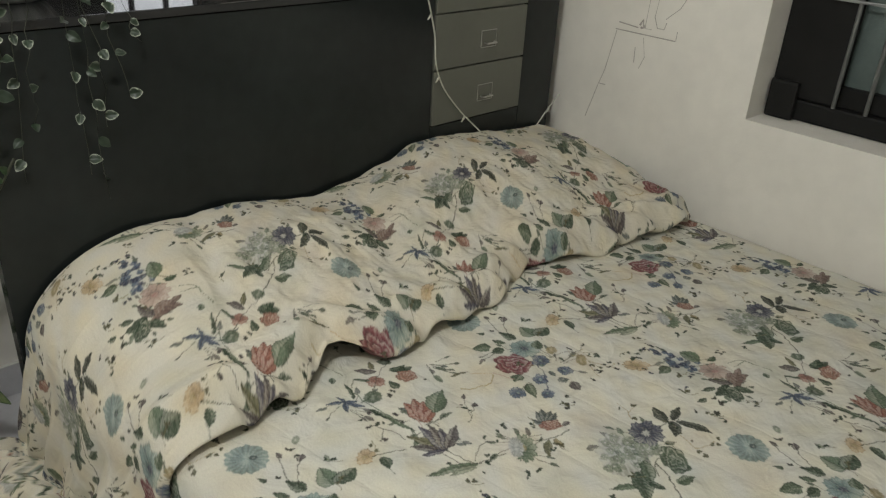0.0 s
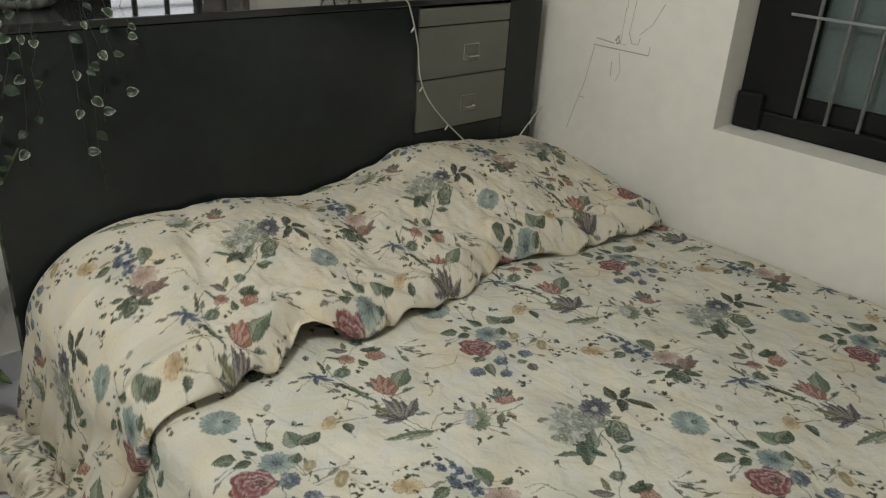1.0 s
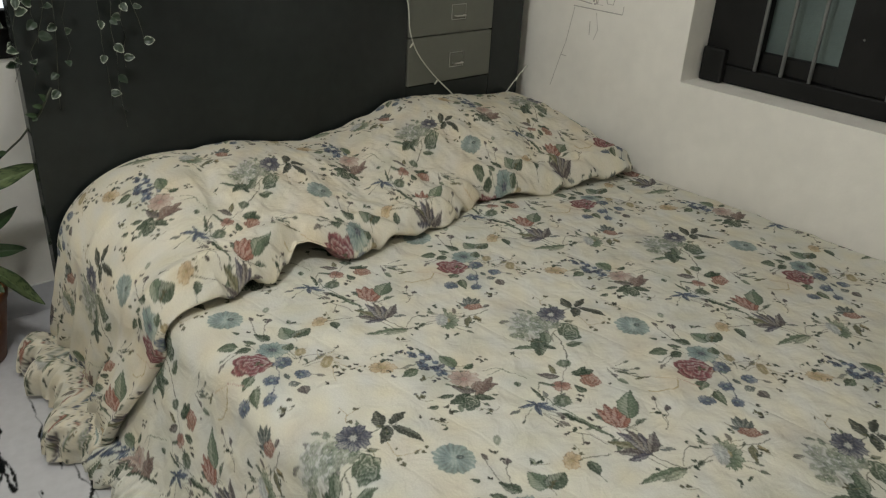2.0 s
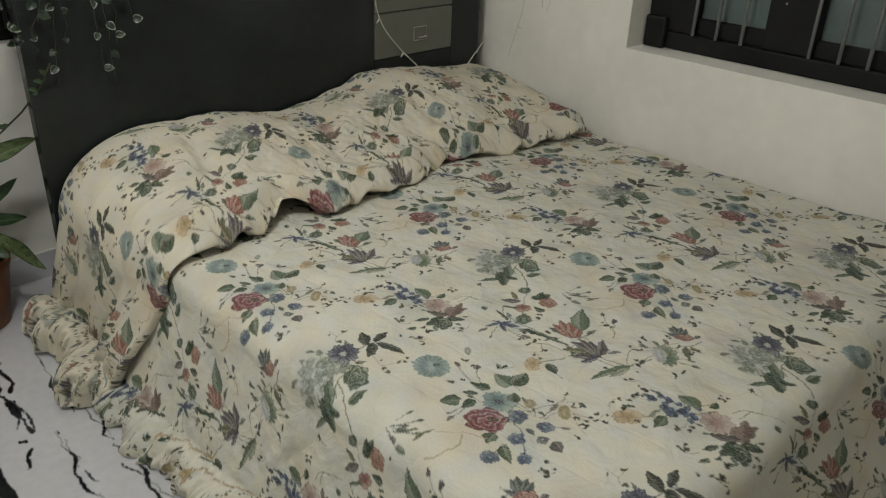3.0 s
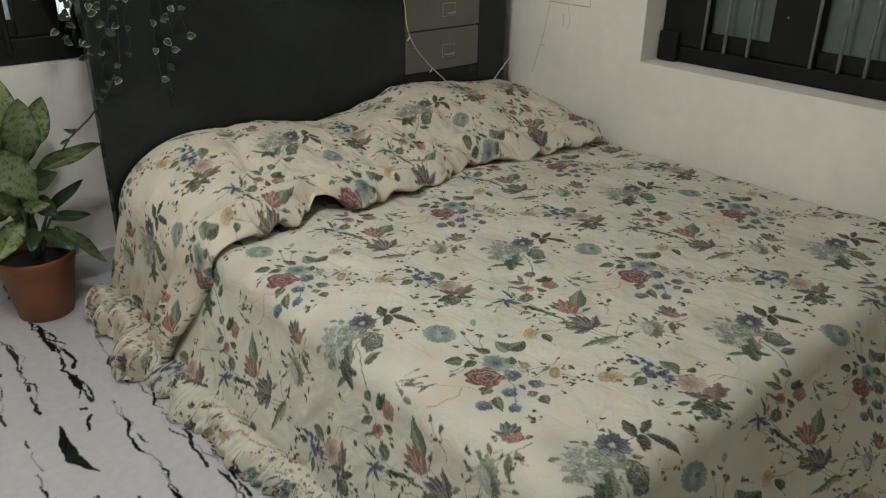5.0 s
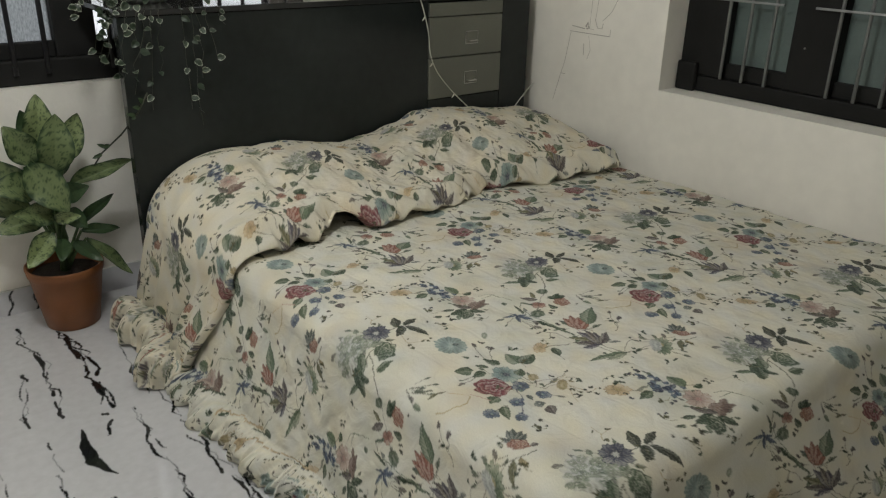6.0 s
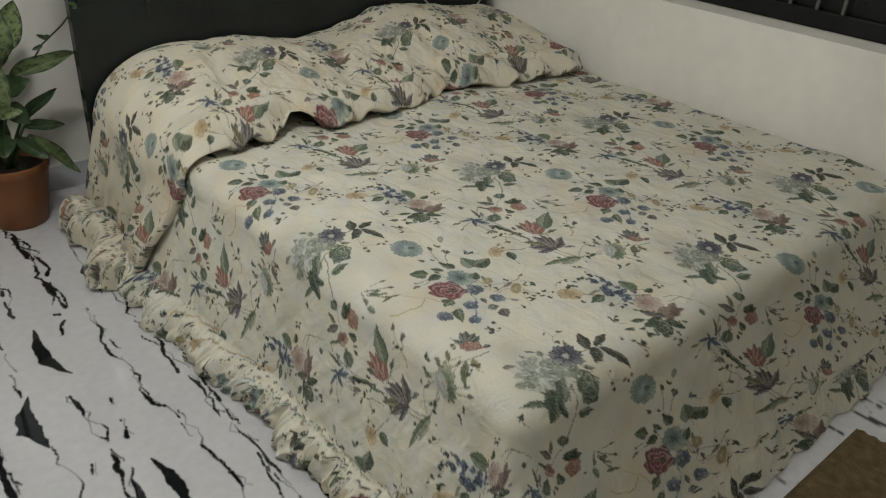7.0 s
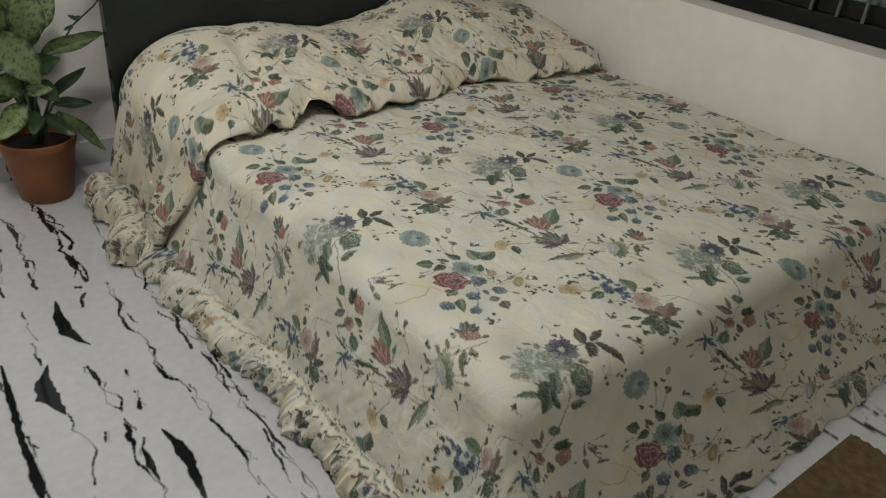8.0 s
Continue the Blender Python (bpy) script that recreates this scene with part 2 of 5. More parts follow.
def flower(u, v, ra, rb, turn, ink, heart, petals, solid=0.93):
    """Open flower: ruffled petals with dark seams and thin outlines round a small heart."""
    r, th, where = local(u, v, ra, rb, turn)
    ph = u * 91 + v * 57
    lobe = np.abs(np.cos(petals * 0.5 * th + ph))
    rim = 0.74 + 0.24 * lobe ** 0.6 + 0.05 * np.sin(petals * 3.0 * th + ph * 2)
    soft = 0.0009 / min(ra, rb)
    edge = 1 - smooth01(rim - soft, rim + soft, r)
    tone = 0.78 + 0.42 * smooth01(0.15, 0.9, r) + 0.16 * np.cos(th * petals * 4 + r * 5) - 0.45 * (1 - smooth01(0.05, 0.30, lobe)) * smooth01(0.2, 0.4, r)
    tone = tone - 0.50 * smooth01(rim - 3.2 * soft, rim - soft, r) + 0.20 * np.cos(th + ph)
    blend(where, edge * solid, ink, np.clip(tone, 0.45, 1.65))
    core = 1 - smooth01(0.17, 0.27, r + 0.04 * np.cos(7 * th))
    blend(where, core * 0.85, heart, 1.0 + 0.2 * np.cos(th * 5))
    ring = np.exp(-((r - 0.29) / 0.06) ** 2) * (np.cos(th * petals * 2) > -0.2)
    blend(where, ring * 0.6 * edge, ink, np.full(r.shape, 0.5))


def rose(u, v, ra, rb, turn, ink):
    """A full flower of petals folded round each other."""
    r, th, where = local(u, v, ra, rb, turn)
    ph = u * 71 + v * 43
    rim = 0.92 + 0.08 * np.cos(5 * th + ph) + 0.05 * np.cos(9 * th + 2 * ph)
    soft = 0.0009 / min(ra, rb)
    edge = 1 - smooth01(rim - soft, rim + soft, r)
    fold = r * 3.1 + 0.33 * np.cos(3 * th + ph + r * 2.0) + 0.18 * np.cos(5 * th - r * 6)
    f = fold - np.floor(fold)
    tone = 0.72 + 0.62 * smooth01(0.12, 0.95, f) - 0.30 * np.exp(-(f / 0.10) ** 2) + 0.10 * np.cos(th * 17 + r * 9) + 0.12 * np.cos(th - 0.9)
    tone = tone - 0.40 * smooth01(rim - 3.0 * soft, rim - soft, r)
    blend(where, edge * 0.94, ink, np.clip(tone, 0.45, 1.6))


def disc(u, v, ra, rb, turn, ink):
    """A flat round flower in washes, streaked from its middle."""
    r, th, where = local(u, v, ra, rb, turn)
    rim = 0.95 + 0.04 * np.cos(11 * th + u * 80) + 0.03 * np.cos(17 * th)
    soft = 0.0012 / min(ra, rb)
    tone = 1.02 + 0.20 * np.cos(19 * th + 3 * r) * smooth01(0.1, 0.5, r) + 0.24 * np.cos(r * 5.5 + np.cos(th * 2)) - 0.28 * smooth01(rim - 4 * soft, rim, r)
    blend(where, (1 - smooth01(rim - soft, rim + soft, r)) * 0.88, ink, np.clip(tone, 0.6, 1.6))


def halo(u, v, ra, rb, turn, ink):
    """A soft wash."""
    r, th, where = local(u, v, ra * 1.3, rb * 1.3, turn)
    blend(where, np.exp(-(r / 0.55) ** 2 * (1 + 0.3 * np.cos(3 * th + u * 50))) * 0.38 * (1 - smooth01(0.8, 1.2, r)), ink, np.full(r.shape, 1.3))


def cluster(u, v, ra, rb, turn, ink):
    """A ball of small pale florets."""
    disc(u, v, ra, rb, turn, "chalk")
    for k in range(34):
        a, r = prng.uniform(0, 6.28), math.sqrt(prng.uniform(0, 1)) * 0.92
        p, q = ra * r * math.cos(a), rb * r * math.sin(a)
        x, y = u + p * math.cos(turn) - q * math.sin(turn), v + p * math.sin(turn) + q * math.cos(turn)
        flower(x, y, 0.0095, 0.0085, k, ink if k % 4 else "sagegreen", "chalk", 4, 0.7)


def spike(u, v, ra, rb, turn, ink):
    """A dense head of small bells, tapering to its tip."""
    for k in range(30):
        f = prng.uniform(-1, 1)
        p, q = ra * f, rb * prng.uniform(-0.75, 0.75) * (0.45 + 0.55 * smooth01(-1.0, -0.2, f))
        x, y = u + p * math.cos(turn) - q * math.sin(turn), v + p * math.sin(turn) + q * math.cos(turn)
        flower(x, y, 0.0085, 0.0075, k, ink if k % 3 else "navy", "teal", 5, 0.9)


def stem(points, ink, width):
    """A thin stem along points, rounded at its bends."""
    w = max(width, 0.0010)
    pts = [np.array(p) for p in points]
    for i in range(len(pts) - 1):
        p0, p1, p2, p3 = (pts[max(0, min(len(pts) - 1, i + d))] for d in (-1, 0, 1, 2))
        n = max(2, int(np.hypot(*(p2 - p1)) / 0.0014))
        for k in range(n):
            f = k / n
            x, y = 0.5 * (2 * p1 + (p2 - p0) * f + (2 * p0 - 5 * p1 + 4 * p2 - p3) * f * f + (3 * p1 - p0 - 3 * p2 + p3) * f ** 3)
            du, dv, where = near(x, y, 0.004)
            blend(where, (1 - smooth01(w - 0.0006, w + 0.0006, np.hypot(du, dv))) * 0.75, ink, np.ones(du.shape))


def buds(points, ink):
    """Small buds, each with a leaflet or two."""
    for x, y in points:
        a = prng.uniform(0, 6.28)
        for k in range(int(prng.integers(1, 4))):
            b, size = a + k * prng.uniform(0.6, 1.3), prng.uniform(0.007, 0.012)
            leaf(x, y, size * math.cos(b), size * math.sin(b), 0.55, ink)


# watercolour washes under the motifs
for k in range(30):
    du, dv, where = near(prng.uniform(0, CELL_U), prng.uniform(0, CELL_V), 0.12)
    wash = np.exp(-(du ** 2 + dv ** 2) / prng.uniform(0.03, 0.055) ** 2) * prng.uniform(0.10, 0.30)
    blend(where, wash, str(prng.choice(["peach", "peach", "peach", "teal", "chalk", "sage"])), np.ones(du.shape) * 1.15)

# small leaves and twigs that fill in round the larger flowers
for cu_, cv_ in ((0.03, 0.03), (0.06, 0.62), (0.55, 0.36), (0.53, 0.14), (0.26, 0.41), (0.24, 0.29), (0.31, 0.16), (0.36, 0.66), (0.60, 0.35), (0.43, 0.51), (0.34, 0.02)):
    for k in range(9):
        a, r = prng.uniform(0, 6.28), prng.uniform(0.022, 0.066)
        x, y, size = cu_ + r * math.cos(a), cv_ + r * math.sin(a), prng.uniform(0.014, 0.028)
        stem([(cu_ + 0.4 * r * math.cos(a - 0.5), cv_ + 0.4 * r * math.sin(a - 0.5)), (x, y)], "stem", 0.0009)
        leaf(x, y, size * math.cos(a + 0.4), size * math.sin(a + 0.4), prng.uniform(0.3, 0.5), str(prng.choice(["moss", "leaf", "slate", "sagegreen", "mauve"])), 0.85)

# cool washes round the blue flowers and the hydrangea
halo(0.641, 0.607, 0.068, 0.081, -0.925, "teal")
halo(0.065, 0.011, 0.053, 0.05, -0.898, "teal")
halo(0.547, 0.365, 0.087, 0.09, -0.777, "teal")
halo(0.245, 0.422, 0.066, 0.059, -1.212, "teal")
halo(0.3, 0.161, 0.047, 0.041, -0.879, "teal")
halo(0.108, 0.572, 0.046, 0.06, -0.956, "peach")
halo(0.214, 0.028, 0.039, 0.037, -0.925, "peach")
halo(0.175, 0.478, 0.055, 0.037, -0.86, "peach")
halo(0.015, 0.269, 0.051, 0.049, -0.811, "peach")
halo(0.416, 0.513, 0.04, 0.054, -0.943, "peach")
# red rose, its pale companion and their leaves
leaf(0.032, 0.045, -0.032, 0.012, 0.7, "leaf")
leaf(0.052, 0.056, -0.011, 0.029, 0.5, "moss")
leaf(0.015, 0.069, -0.028, 0.032, 0.75, "moss")
leaf(0.086, 0.048, -0.011, 0.043, 0.6, "leaf")
leaf(0.125, 0.021, 0.009, 0.052, 0.8, "sagegreen")
leaf(0.128, 0.021, 0.051, 0.003, 0.75, "leaf")
leaf(0.162, 0.071, 0.007, 0.022, 0.5, "sage")
flower(0.065, 0.011, 0.036, 0.035, -0.925, "teal", "navy", 7)
leaf(0.084, 0.675, 0.028, 0.018, 0.8, "moss")
stem([(0.083, 0.067), (0.108, 0.096), (0.134, 0.118)], "stem", 0.0011)
stem([(0.075, 0.076), (0.091, 0.115), (0.113, 0.157)], "stem", 0.0008)
leaf(0.124, 0.111, 0.022, 0.013, 0.6, "mauve")
leaf(0.113, 0.144, 0.001, 0.019, 0.5, "mauve")
leaf(0.051, 0.112, -0.003, 0.02, 0.6, "moss")
disc(0.162, 0.162, 0.008, 0.013, -0.832, "sage")
buds([(0.134, 0.148), (0.135, 0.131), (0.068, 0.106)], "stem")
rose(0.645, 0.684, 0.045, 0.04, -0.878, "red")
# blue flowers beside the rose
flower(0.049, 0.645, 0.021, 0.023, -0.925, "blue", "teal", 5)
flower(0.637, 0.609, 0.017, 0.019, -0.966, "blue", "teal", 5)
flower(0.601, 0.568, 0.015, 0.016, -0.925, "blue", "teal", 5)
flower(0.561, 0.616, 0.019, 0.019, -0.963, "blue", "teal", 5)
flower(0.049, 0.583, 0.018, 0.017, -1.003, "blue", "teal", 4)
flower(0.016, 0.568, 0.013, 0.011, -0.979, "slate", "chalk", 4)
leaf(0.025, 0.549, -0.016, -0.026, 0.8, "mauve")
leaf(0.622, 0.65, -0.034, -0.008, 0.8, "moss")
leaf(0.6, 0.621, -0.025, -0.045, 0.45, "moss")
leaf(0.028, 0.607, -0.012, -0.02, 0.6, "slate")
leaf(0.034, 0.627, -0.002, 0.014, 0.5, "teal")
stem([(0.031, 0.644), (0.011, 0.612), (-0.035, 0.573)], "navy", 0.0012)
stem([(0.61, 0.615), (0.594, 0.617), (0.571, 0.616)], "stem", 0.0011)
stem([(0.609, 0.621), (0.604, 0.605)], "stem", 0.0011)
# straw sprays and scattered buds
stem([(0.073, 0.637), (0.106, 0.624), (0.133, 0.605), (0.167, 0.603)], "stem", 0.0008)
stem([(0.129, 0.605), (0.108, 0.56), (0.079, 0.514)], "straw", 0.0008)
stem([(0.124, 0.579), (0.128, 0.549), (0.14, 0.503)], "straw", 0.0008)
disc(0.1, 0.649, 0.013, 0.016, -0.979, "straw")
disc(0.113, 0.579, 0.013, 0.024, -0.979, "straw")
leaf(0.087, 0.623, -0.007, -0.02, 0.4, "moss")
leaf(0.138, 0.581, 0.007, -0.014, 0.4, "straw")
buds([(0.13, 0.621), (0.166, 0.603), (0.147, 0.529), (0.134, 0.506), (0.155, 0.507), (0.101, 0.523), (0.066, 0.516), (0.111, 0.557), (0.138, 0.53)], "stem")
stem([(0.499, 0.029), (0.509, 0.01), (0.529, 0), (0.539, -0.006), (0.556, -0.009), (0.579, 0.006)], "straw", 0.0016)
leaf(0.518, 0.074, 0.038, -0.025, 0.16, "olive")
stem([(0.553, 0.048), (0.582, 0.008)], "peach", 0.0008)
stem([(0.586, 0.009), (0.593, -0.018), (0.596, -0.039)], "pink", 0.0012)
stem([(0.48, 0.009), (0.449, -0.024), (0.426, -0.053), (0.413, -0.051)], "stem", 0.0008)
stem([(0.426, 0.634), (0.446, 0.647), (0.466, 0.658)], "stem", 0.0008)
leaf(0.473, 0.003, 0.015, 0.011, 0.6, "mauve")
leaf(0.463, 0.656, 0.016, 0.01, 0.6, "mauve")
buds([(0.447, 0.665), (0.457, 0.68)], "stem")
# teal disc flower
disc(0.066, 0.185, 0.042, 0.041, -0.925, "teal")
disc(0.077, 0.18, 0.008, 0.007, -1.018, "slate")
# pink flower in a fan of slate leaves
leaf(0.517, 0.516, -0.006, 0.033, 0.42, "slate")
leaf(0.517, 0.516, 0.022, 0.04, 0.42, "slate")
leaf(0.517, 0.516, 0.036, 0.034, 0.42, "slate")
leaf(0.517, 0.516, 0.044, 0.017, 0.42, "slate")
leaf(0.517, 0.516, 0.042, 0.003, 0.42, "slate")
leaf(0.531, 0.492, 0.017, -0.009, 0.6, "mauve")
rose(0.519, 0.51, 0.024, 0.017, -0.865, "coral")
stem([(0.459, 0.513), (0.485, 0.491), (0.51, 0.477), (0.53, 0.473)], "stem", 0.0013)
stem([(0.465, 0.527), (0.484, 0.508)], "stem", 0.001)
leaf(0.483, 0.489, -0.044, -0.025, 0.35, "olive")
leaf(0.493, 0.482, -0.014, -0.029, 0.35, "straw")
buds([(0.6, 0.516), (0.613, 0.508), (0.586, 0.509), (0.616, 0.534)], "stem")
# grey-green bloom with a notched rim
flower(0.428, 0.512, 0.026, 0.044, -0.897, "sagegreen", "straw", 11)
disc(0.42, 0.524, 0.015, 0.032, -0.925, "chalk")
buds([(0.458, 0.584), (0.432, 0.572), (0.365, 0.461), (0.395, 0.46), (0.373, 0.464), (0.457, 0.577)], "leaf")
# orange tulip over a purple one, with their long stem
leaf(0.354, 0.012, 0.024, 0.065, 0.42, "rust")
leaf(0.354, 0.012, 0.048, 0.06, 0.42, "rust")
leaf(0.354, 0.012, 0.054, 0.04, 0.42, "rust")
leaf(0.354, 0.012, 0.053, 0.008, 0.42, "rust")
leaf(0.392, 0.013, 0.077, 0.043, 0.5, "sagegreen")
stem([(0.351, 0.017), (0.336, -0.004)], "rust", 0.001)
leaf(0.325, 0.617, -0.021, 0.081, 0.3, "olive")
leaf(0.325, 0.617, -0.042, 0.054, 0.3, "mauve")
leaf(0.325, 0.617, 0.015, 0.081, 0.3, "plum")
leaf(0.325, 0.617, 0.034, 0.071, 0.3, "mauve")
leaf(0.325, 0.617, 0.041, 0.049, 0.3, "plum")
leaf(0.325, 0.617, -0.044, 0.022, 0.3, "plum")
leaf(0.326, 0.621, 0.066, 0.025, 0.35, "mauve")
stem([(0.324, 0.615), (0.326, 0.575), (0.333, 0.55)], "stem", 0.0013)
stem([(0.314, 0.62), (0.313, 0.577), (0.329, 0.553)], "stem", 0.0008)
leaf(0.331, 0.548, -0.09, 0.05, 0.2, "sagegreen")
leaf(0.327, 0.545, -0.057, 0.023, 0.28, "sage")
stem([(0.333, 0.55), (0.361, 0.541), (0.391, 0.527)], "stem", 0.0012)
stem([(0.336, 0.557), (0.363, 0.572), (0.391, 0.574), (0.409, 0.556)], "stem", 0.0008)
buds([(0.364, 0.546), (0.364, 0.537), (0.41, 0.557), (0.398, 0.587), (0.282, 0.532), (0.292, 0.531), (0.277, 0.501), (0.276, 0.482), (0.324, 0.534), (0.348, 0.543), (0.304, 0.588)], "leaf")
stem([(0.295, 0.004), (0.297, 0.038), (0.288, 0.06), (0.281, 0.085)], "stem", 0.0008)
buds([(0.277, 0.081), (0.264, 0.034), (0.324, 0.041), (0.308, 0.117), (0.275, 0.032), (0.335, 0.065)], "mauve")
stem([(0.29, 0.058), (0.263, 0.035)], "stem", 0.0008)
# straw bell with a drooping leaf
flower(0.211, 0.029, 0.018, 0.025, -1.003, "peach", "straw", 5)
stem([(0.221, 0.019), (0.249, 0.001), (0.273, -0.016)], "stem", 0.0012)
leaf(0.23, 0.005, -0.018, -0.036, 0.55, "leaf")
stem([(0.212, 0.658), (0.207, 0.638)], "moss", 0.001)
# blue iris on its stem
leaf(0.306, 0.175, -0.038, 0.016, 0.3, "blue")
leaf(0.306, 0.175, -0.002, 0.025, 0.3, "blue")
leaf(0.306, 0.175, 0.015, -0.044, 0.3, "blue")
leaf(0.306, 0.175, -0.023, -0.032, 0.3, "blue")
leaf(0.306, 0.175, 0.022, -0.017, 0.3, "blue")
leaf(0.324, 0.168, 0.022, 0.049, 0.2, "leaf")
stem([(0.339, 0.181), (0.33, 0.131), (0.328, 0.077), (0.324, 0.007)], "moss", 0.0013)
leaf(0.32, 0.121, 0.01, -0.079, 0.16, "moss")
leaf(0.321, 0.074, 0.006, -0.07, 0.12, "sagegreen")
leaf(0.324, 0.115, -0.006, -0.044, 0.2, "leaf")
buds([(0.283, 0.107), (0.294, 0.08), (0.289, 0.069), (0.282, 0.082), (0.306, 0.073)], "leaf")
# hydrangea with a round leaf and hanging buds
cluster(0.534, 0.364, 0.046, 0.059, -0.801, "sage")
cluster(0.59, 0.346, 0.033, 0.037, -0.816, "sage")
leaf(0.48, 0.3, -0.038, 0.037, 0.3, "sagegreen")
leaf(0.52, 0.315, -0.065, -0.041, 0.5, "leaf")
leaf(0.55, 0.325, -0.054, -0.041, 0.4, "moss")
leaf(0.505, 0.291, -0.009, -0.034, 0.5, "leaf")
rose(0.586, 0.279, 0.027, 0.042, -0.794, "moss")
leaf(0.526, 0.248, 0.042, -0.019, 0.5, "moss")
stem([(0.554, 0.301), (0.543, 0.277), (0.51, 0.243), (0.472, 0.207)], "stem", 0.0014)
stem([(0.528, 0.284), (0.555, 0.304), (0.582, 0.302)], "stem", 0.0012)
disc(0.464, 0.214, 0.016, 0.013, -0.88, "moss")
leaf(0.42, 0.196, -0.031, 0.038, 0.4, "mauve")
leaf(0.423, 0.205, 0.014, 0.032, 0.4, "olive")
leaf(0.441, 0.177, 0.049, -0.022, 0.5, "leaf")
rose(0.454, 0.14, 0.024, 0.025, -0.925, "coral")
leaf(0.411, 0.121, 0.001, 0.033, 0.6, "leaf")
flower(0.393, 0.173, 0.023, 0.017, -0.894, "coral", "rust", 5)
leaf(0.385, 0.181, -0.015, 0.034, 0.28, "moss")
leaf(0.448, 0.167, 0.038, 0.009, 0.6, "leaf")
stem([(0.368, 0.21), (0.35, 0.201), (0.347, 0.193)], "stem", 0.0011)
stem([(0.472, 0.207), (0.426, 0.19), (0.367, 0.157)], "stem", 0.001)
disc(0.353, 0.143, 0.02, 0.02, -0.852, "moss")
buds([(0.381, 0.12), (0.466, 0.102), (0.394, 0.126)], "stem")
# dark blue flower with four dark leaves
flower(0.626, 0.356, 0.036, 0.039, -0.905, "navy", "chalk", 7)
leaf(0.029, 0.341, 0.038, 0.04, 0.48, "dark")
leaf(0.052, 0.337, 0.052, 0.002, 0.4, "dark")
leaf(0.048, 0.328, -0.047, -0.021, 0.5, "dark")
leaf(0.055, 0.327, 0.003, -0.073, 0.32, "dark")
stem([(0.01, 0.343), (0.039, 0.336), (0.061, 0.324)], "dark", 0.0012)
stem([(0.004, 0.401), (0.021, 0.422), (0.023, 0.445)], "straw", 0.0008)
stem([(0.014, 0.413), (0.043, 0.414)], "straw", 0.0008)
buds([(0.011, 0.433), (0.039, 0.414), (0.01, 0.399)], "olive")
stem([(0.013, 0.3), (-0, 0.261), (0.04, 0.241)], "straw", 0.0008)
buds([(0.018, 0.299), (0.014, 0.278), (0.641, 0.259), (0.639, 0.235), (0.048, 0.24), (0.033, 0.233), (0.637, 0.243), (0.025, 0.243)], "olive")
# blue hyacinth with its leaves, and a peach bell
spike(0.258, 0.424, 0.055, 0.035, -1.385, "blue")
leaf(0.299, 0.379, 0.003, 0.053, 0.7, "sagegreen")
leaf(0.224, 0.42, -0.043, 0.006, 0.6, "moss")
flower(0.177, 0.477, 0.031, 0.023, -0.948, "peach", "straw", 5)
stem([(0.195, 0.453), (0.214, 0.431), (0.226, 0.42)], "stem", 0.0011)
stem([(0.297, 0.385), (0.329, 0.357)], "stem", 0.0009)
leaf(0.309, 0.36, 0.027, 0.002, 0.6, "moss")
buds([(0.251, 0.497), (0.272, 0.493), (0.252, 0.488), (0.233, 0.364), (0.223, 0.367), (0.174, 0.363), (0.164, 0.364), (0.167, 0.437)], "navy")
buds([(0.178, 0.457), (0.108, 0.306), (0.133, 0.274), (0.366, 0.36), (0.353, 0.354)], "stem")
# pink bloom over dark leaves
flower(0.276, 0.336, 0.035, 0.035, -0.925, "blush", "pink", 8)
leaf(0.255, 0.299, 0.057, -0.022, 0.55, "dusk")
leaf(0.245, 0.274, 0.077, 0.025, 0.35, "dusk")
leaf(0.254, 0.287, -0.022, 0.05, 0.4, "mauve")
leaf(0.242, 0.291, -0.057, 0.006, 0.5, "leaf")
rose(0.219, 0.272, 0.021, 0.03, -0.857, "leaf")
leaf(0.239, 0.278, 0.021, -0.038, 0.5, "leaf")
leaf(0.212, 0.309, -0.027, 0.021, 0.4, "leaf")
leaf(0.181, 0.268, -0.012, 0.017, 0.4, "moss")
leaf(0.165, 0.307, -0.02, 0.013, 0.5, "leaf")
stem([(0.326, 0.326), (0.351, 0.31), (0.359, 0.278), (0.364, 0.238)], "moss", 0.001)
stem([(0.318, 0.31), (0.358, 0.298)], "moss", 0.0008)
leaf(0.343, 0.25, -0.013, -0.014, 0.8, "moss")
leaf(0.308, 0.366, 0.026, -0.009, 0.4, "moss")
buds([(0.358, 0.361), (0.353, 0.347), (0.37, 0.353), (0.135, 0.273), (0.172, 0.297), (0.168, 0.284)], "stem")
stem([(0.133, 0.521), (0.152, 0.517), (0.158, 0.512)], "straw", 0.0008)
buds([(0.133, 0.517), (0.104, 0.537), (0.061, 0.526), (0.127, 0.623)], "stem")
stem([(0.123, 0.624), (0.113, 0.6), (0.154, 0.6)], "straw", 0.0008)

# fine leaf sprays between the motifs
for k in range(26):
    x, y, a = prng.uniform(0, CELL_U), prng.uniform(0, CELL_V), prng.uniform(0, 6.28)
    e = (x + 0.03 * math.cos(a), y + 0.03 * math.sin(a))
    stem([(x, y), (x + 0.015 * math.cos(a + 0.3), y + 0.015 * math.sin(a + 0.3)), e], "olive", 0.0008)
    buds([e, (x + 0.018 * math.cos(a), y + 0.018 * math.sin(a) + 0.004)], "olive" if k % 2 else "leaf")

# the printing is soft: its edges wander, its inks are uneven
TU, TV = GU / CELL_U * 2 * math.pi, GV / CELL_V * 2 * math.pi


def cloudy(seed, low, high, count=26):
    """Noise that repeats with the cloth."""
    r = np.random.default_rng(seed)
    out = np.zeros(GU.shape)
    for _ in range(count):
        a, b = int(r.integers(low, high)), int(r.integers(-high, high))
        out += np.cos(a * TU + b * TV + r.uniform(0, 6.28))
    return out / math.sqrt(count)


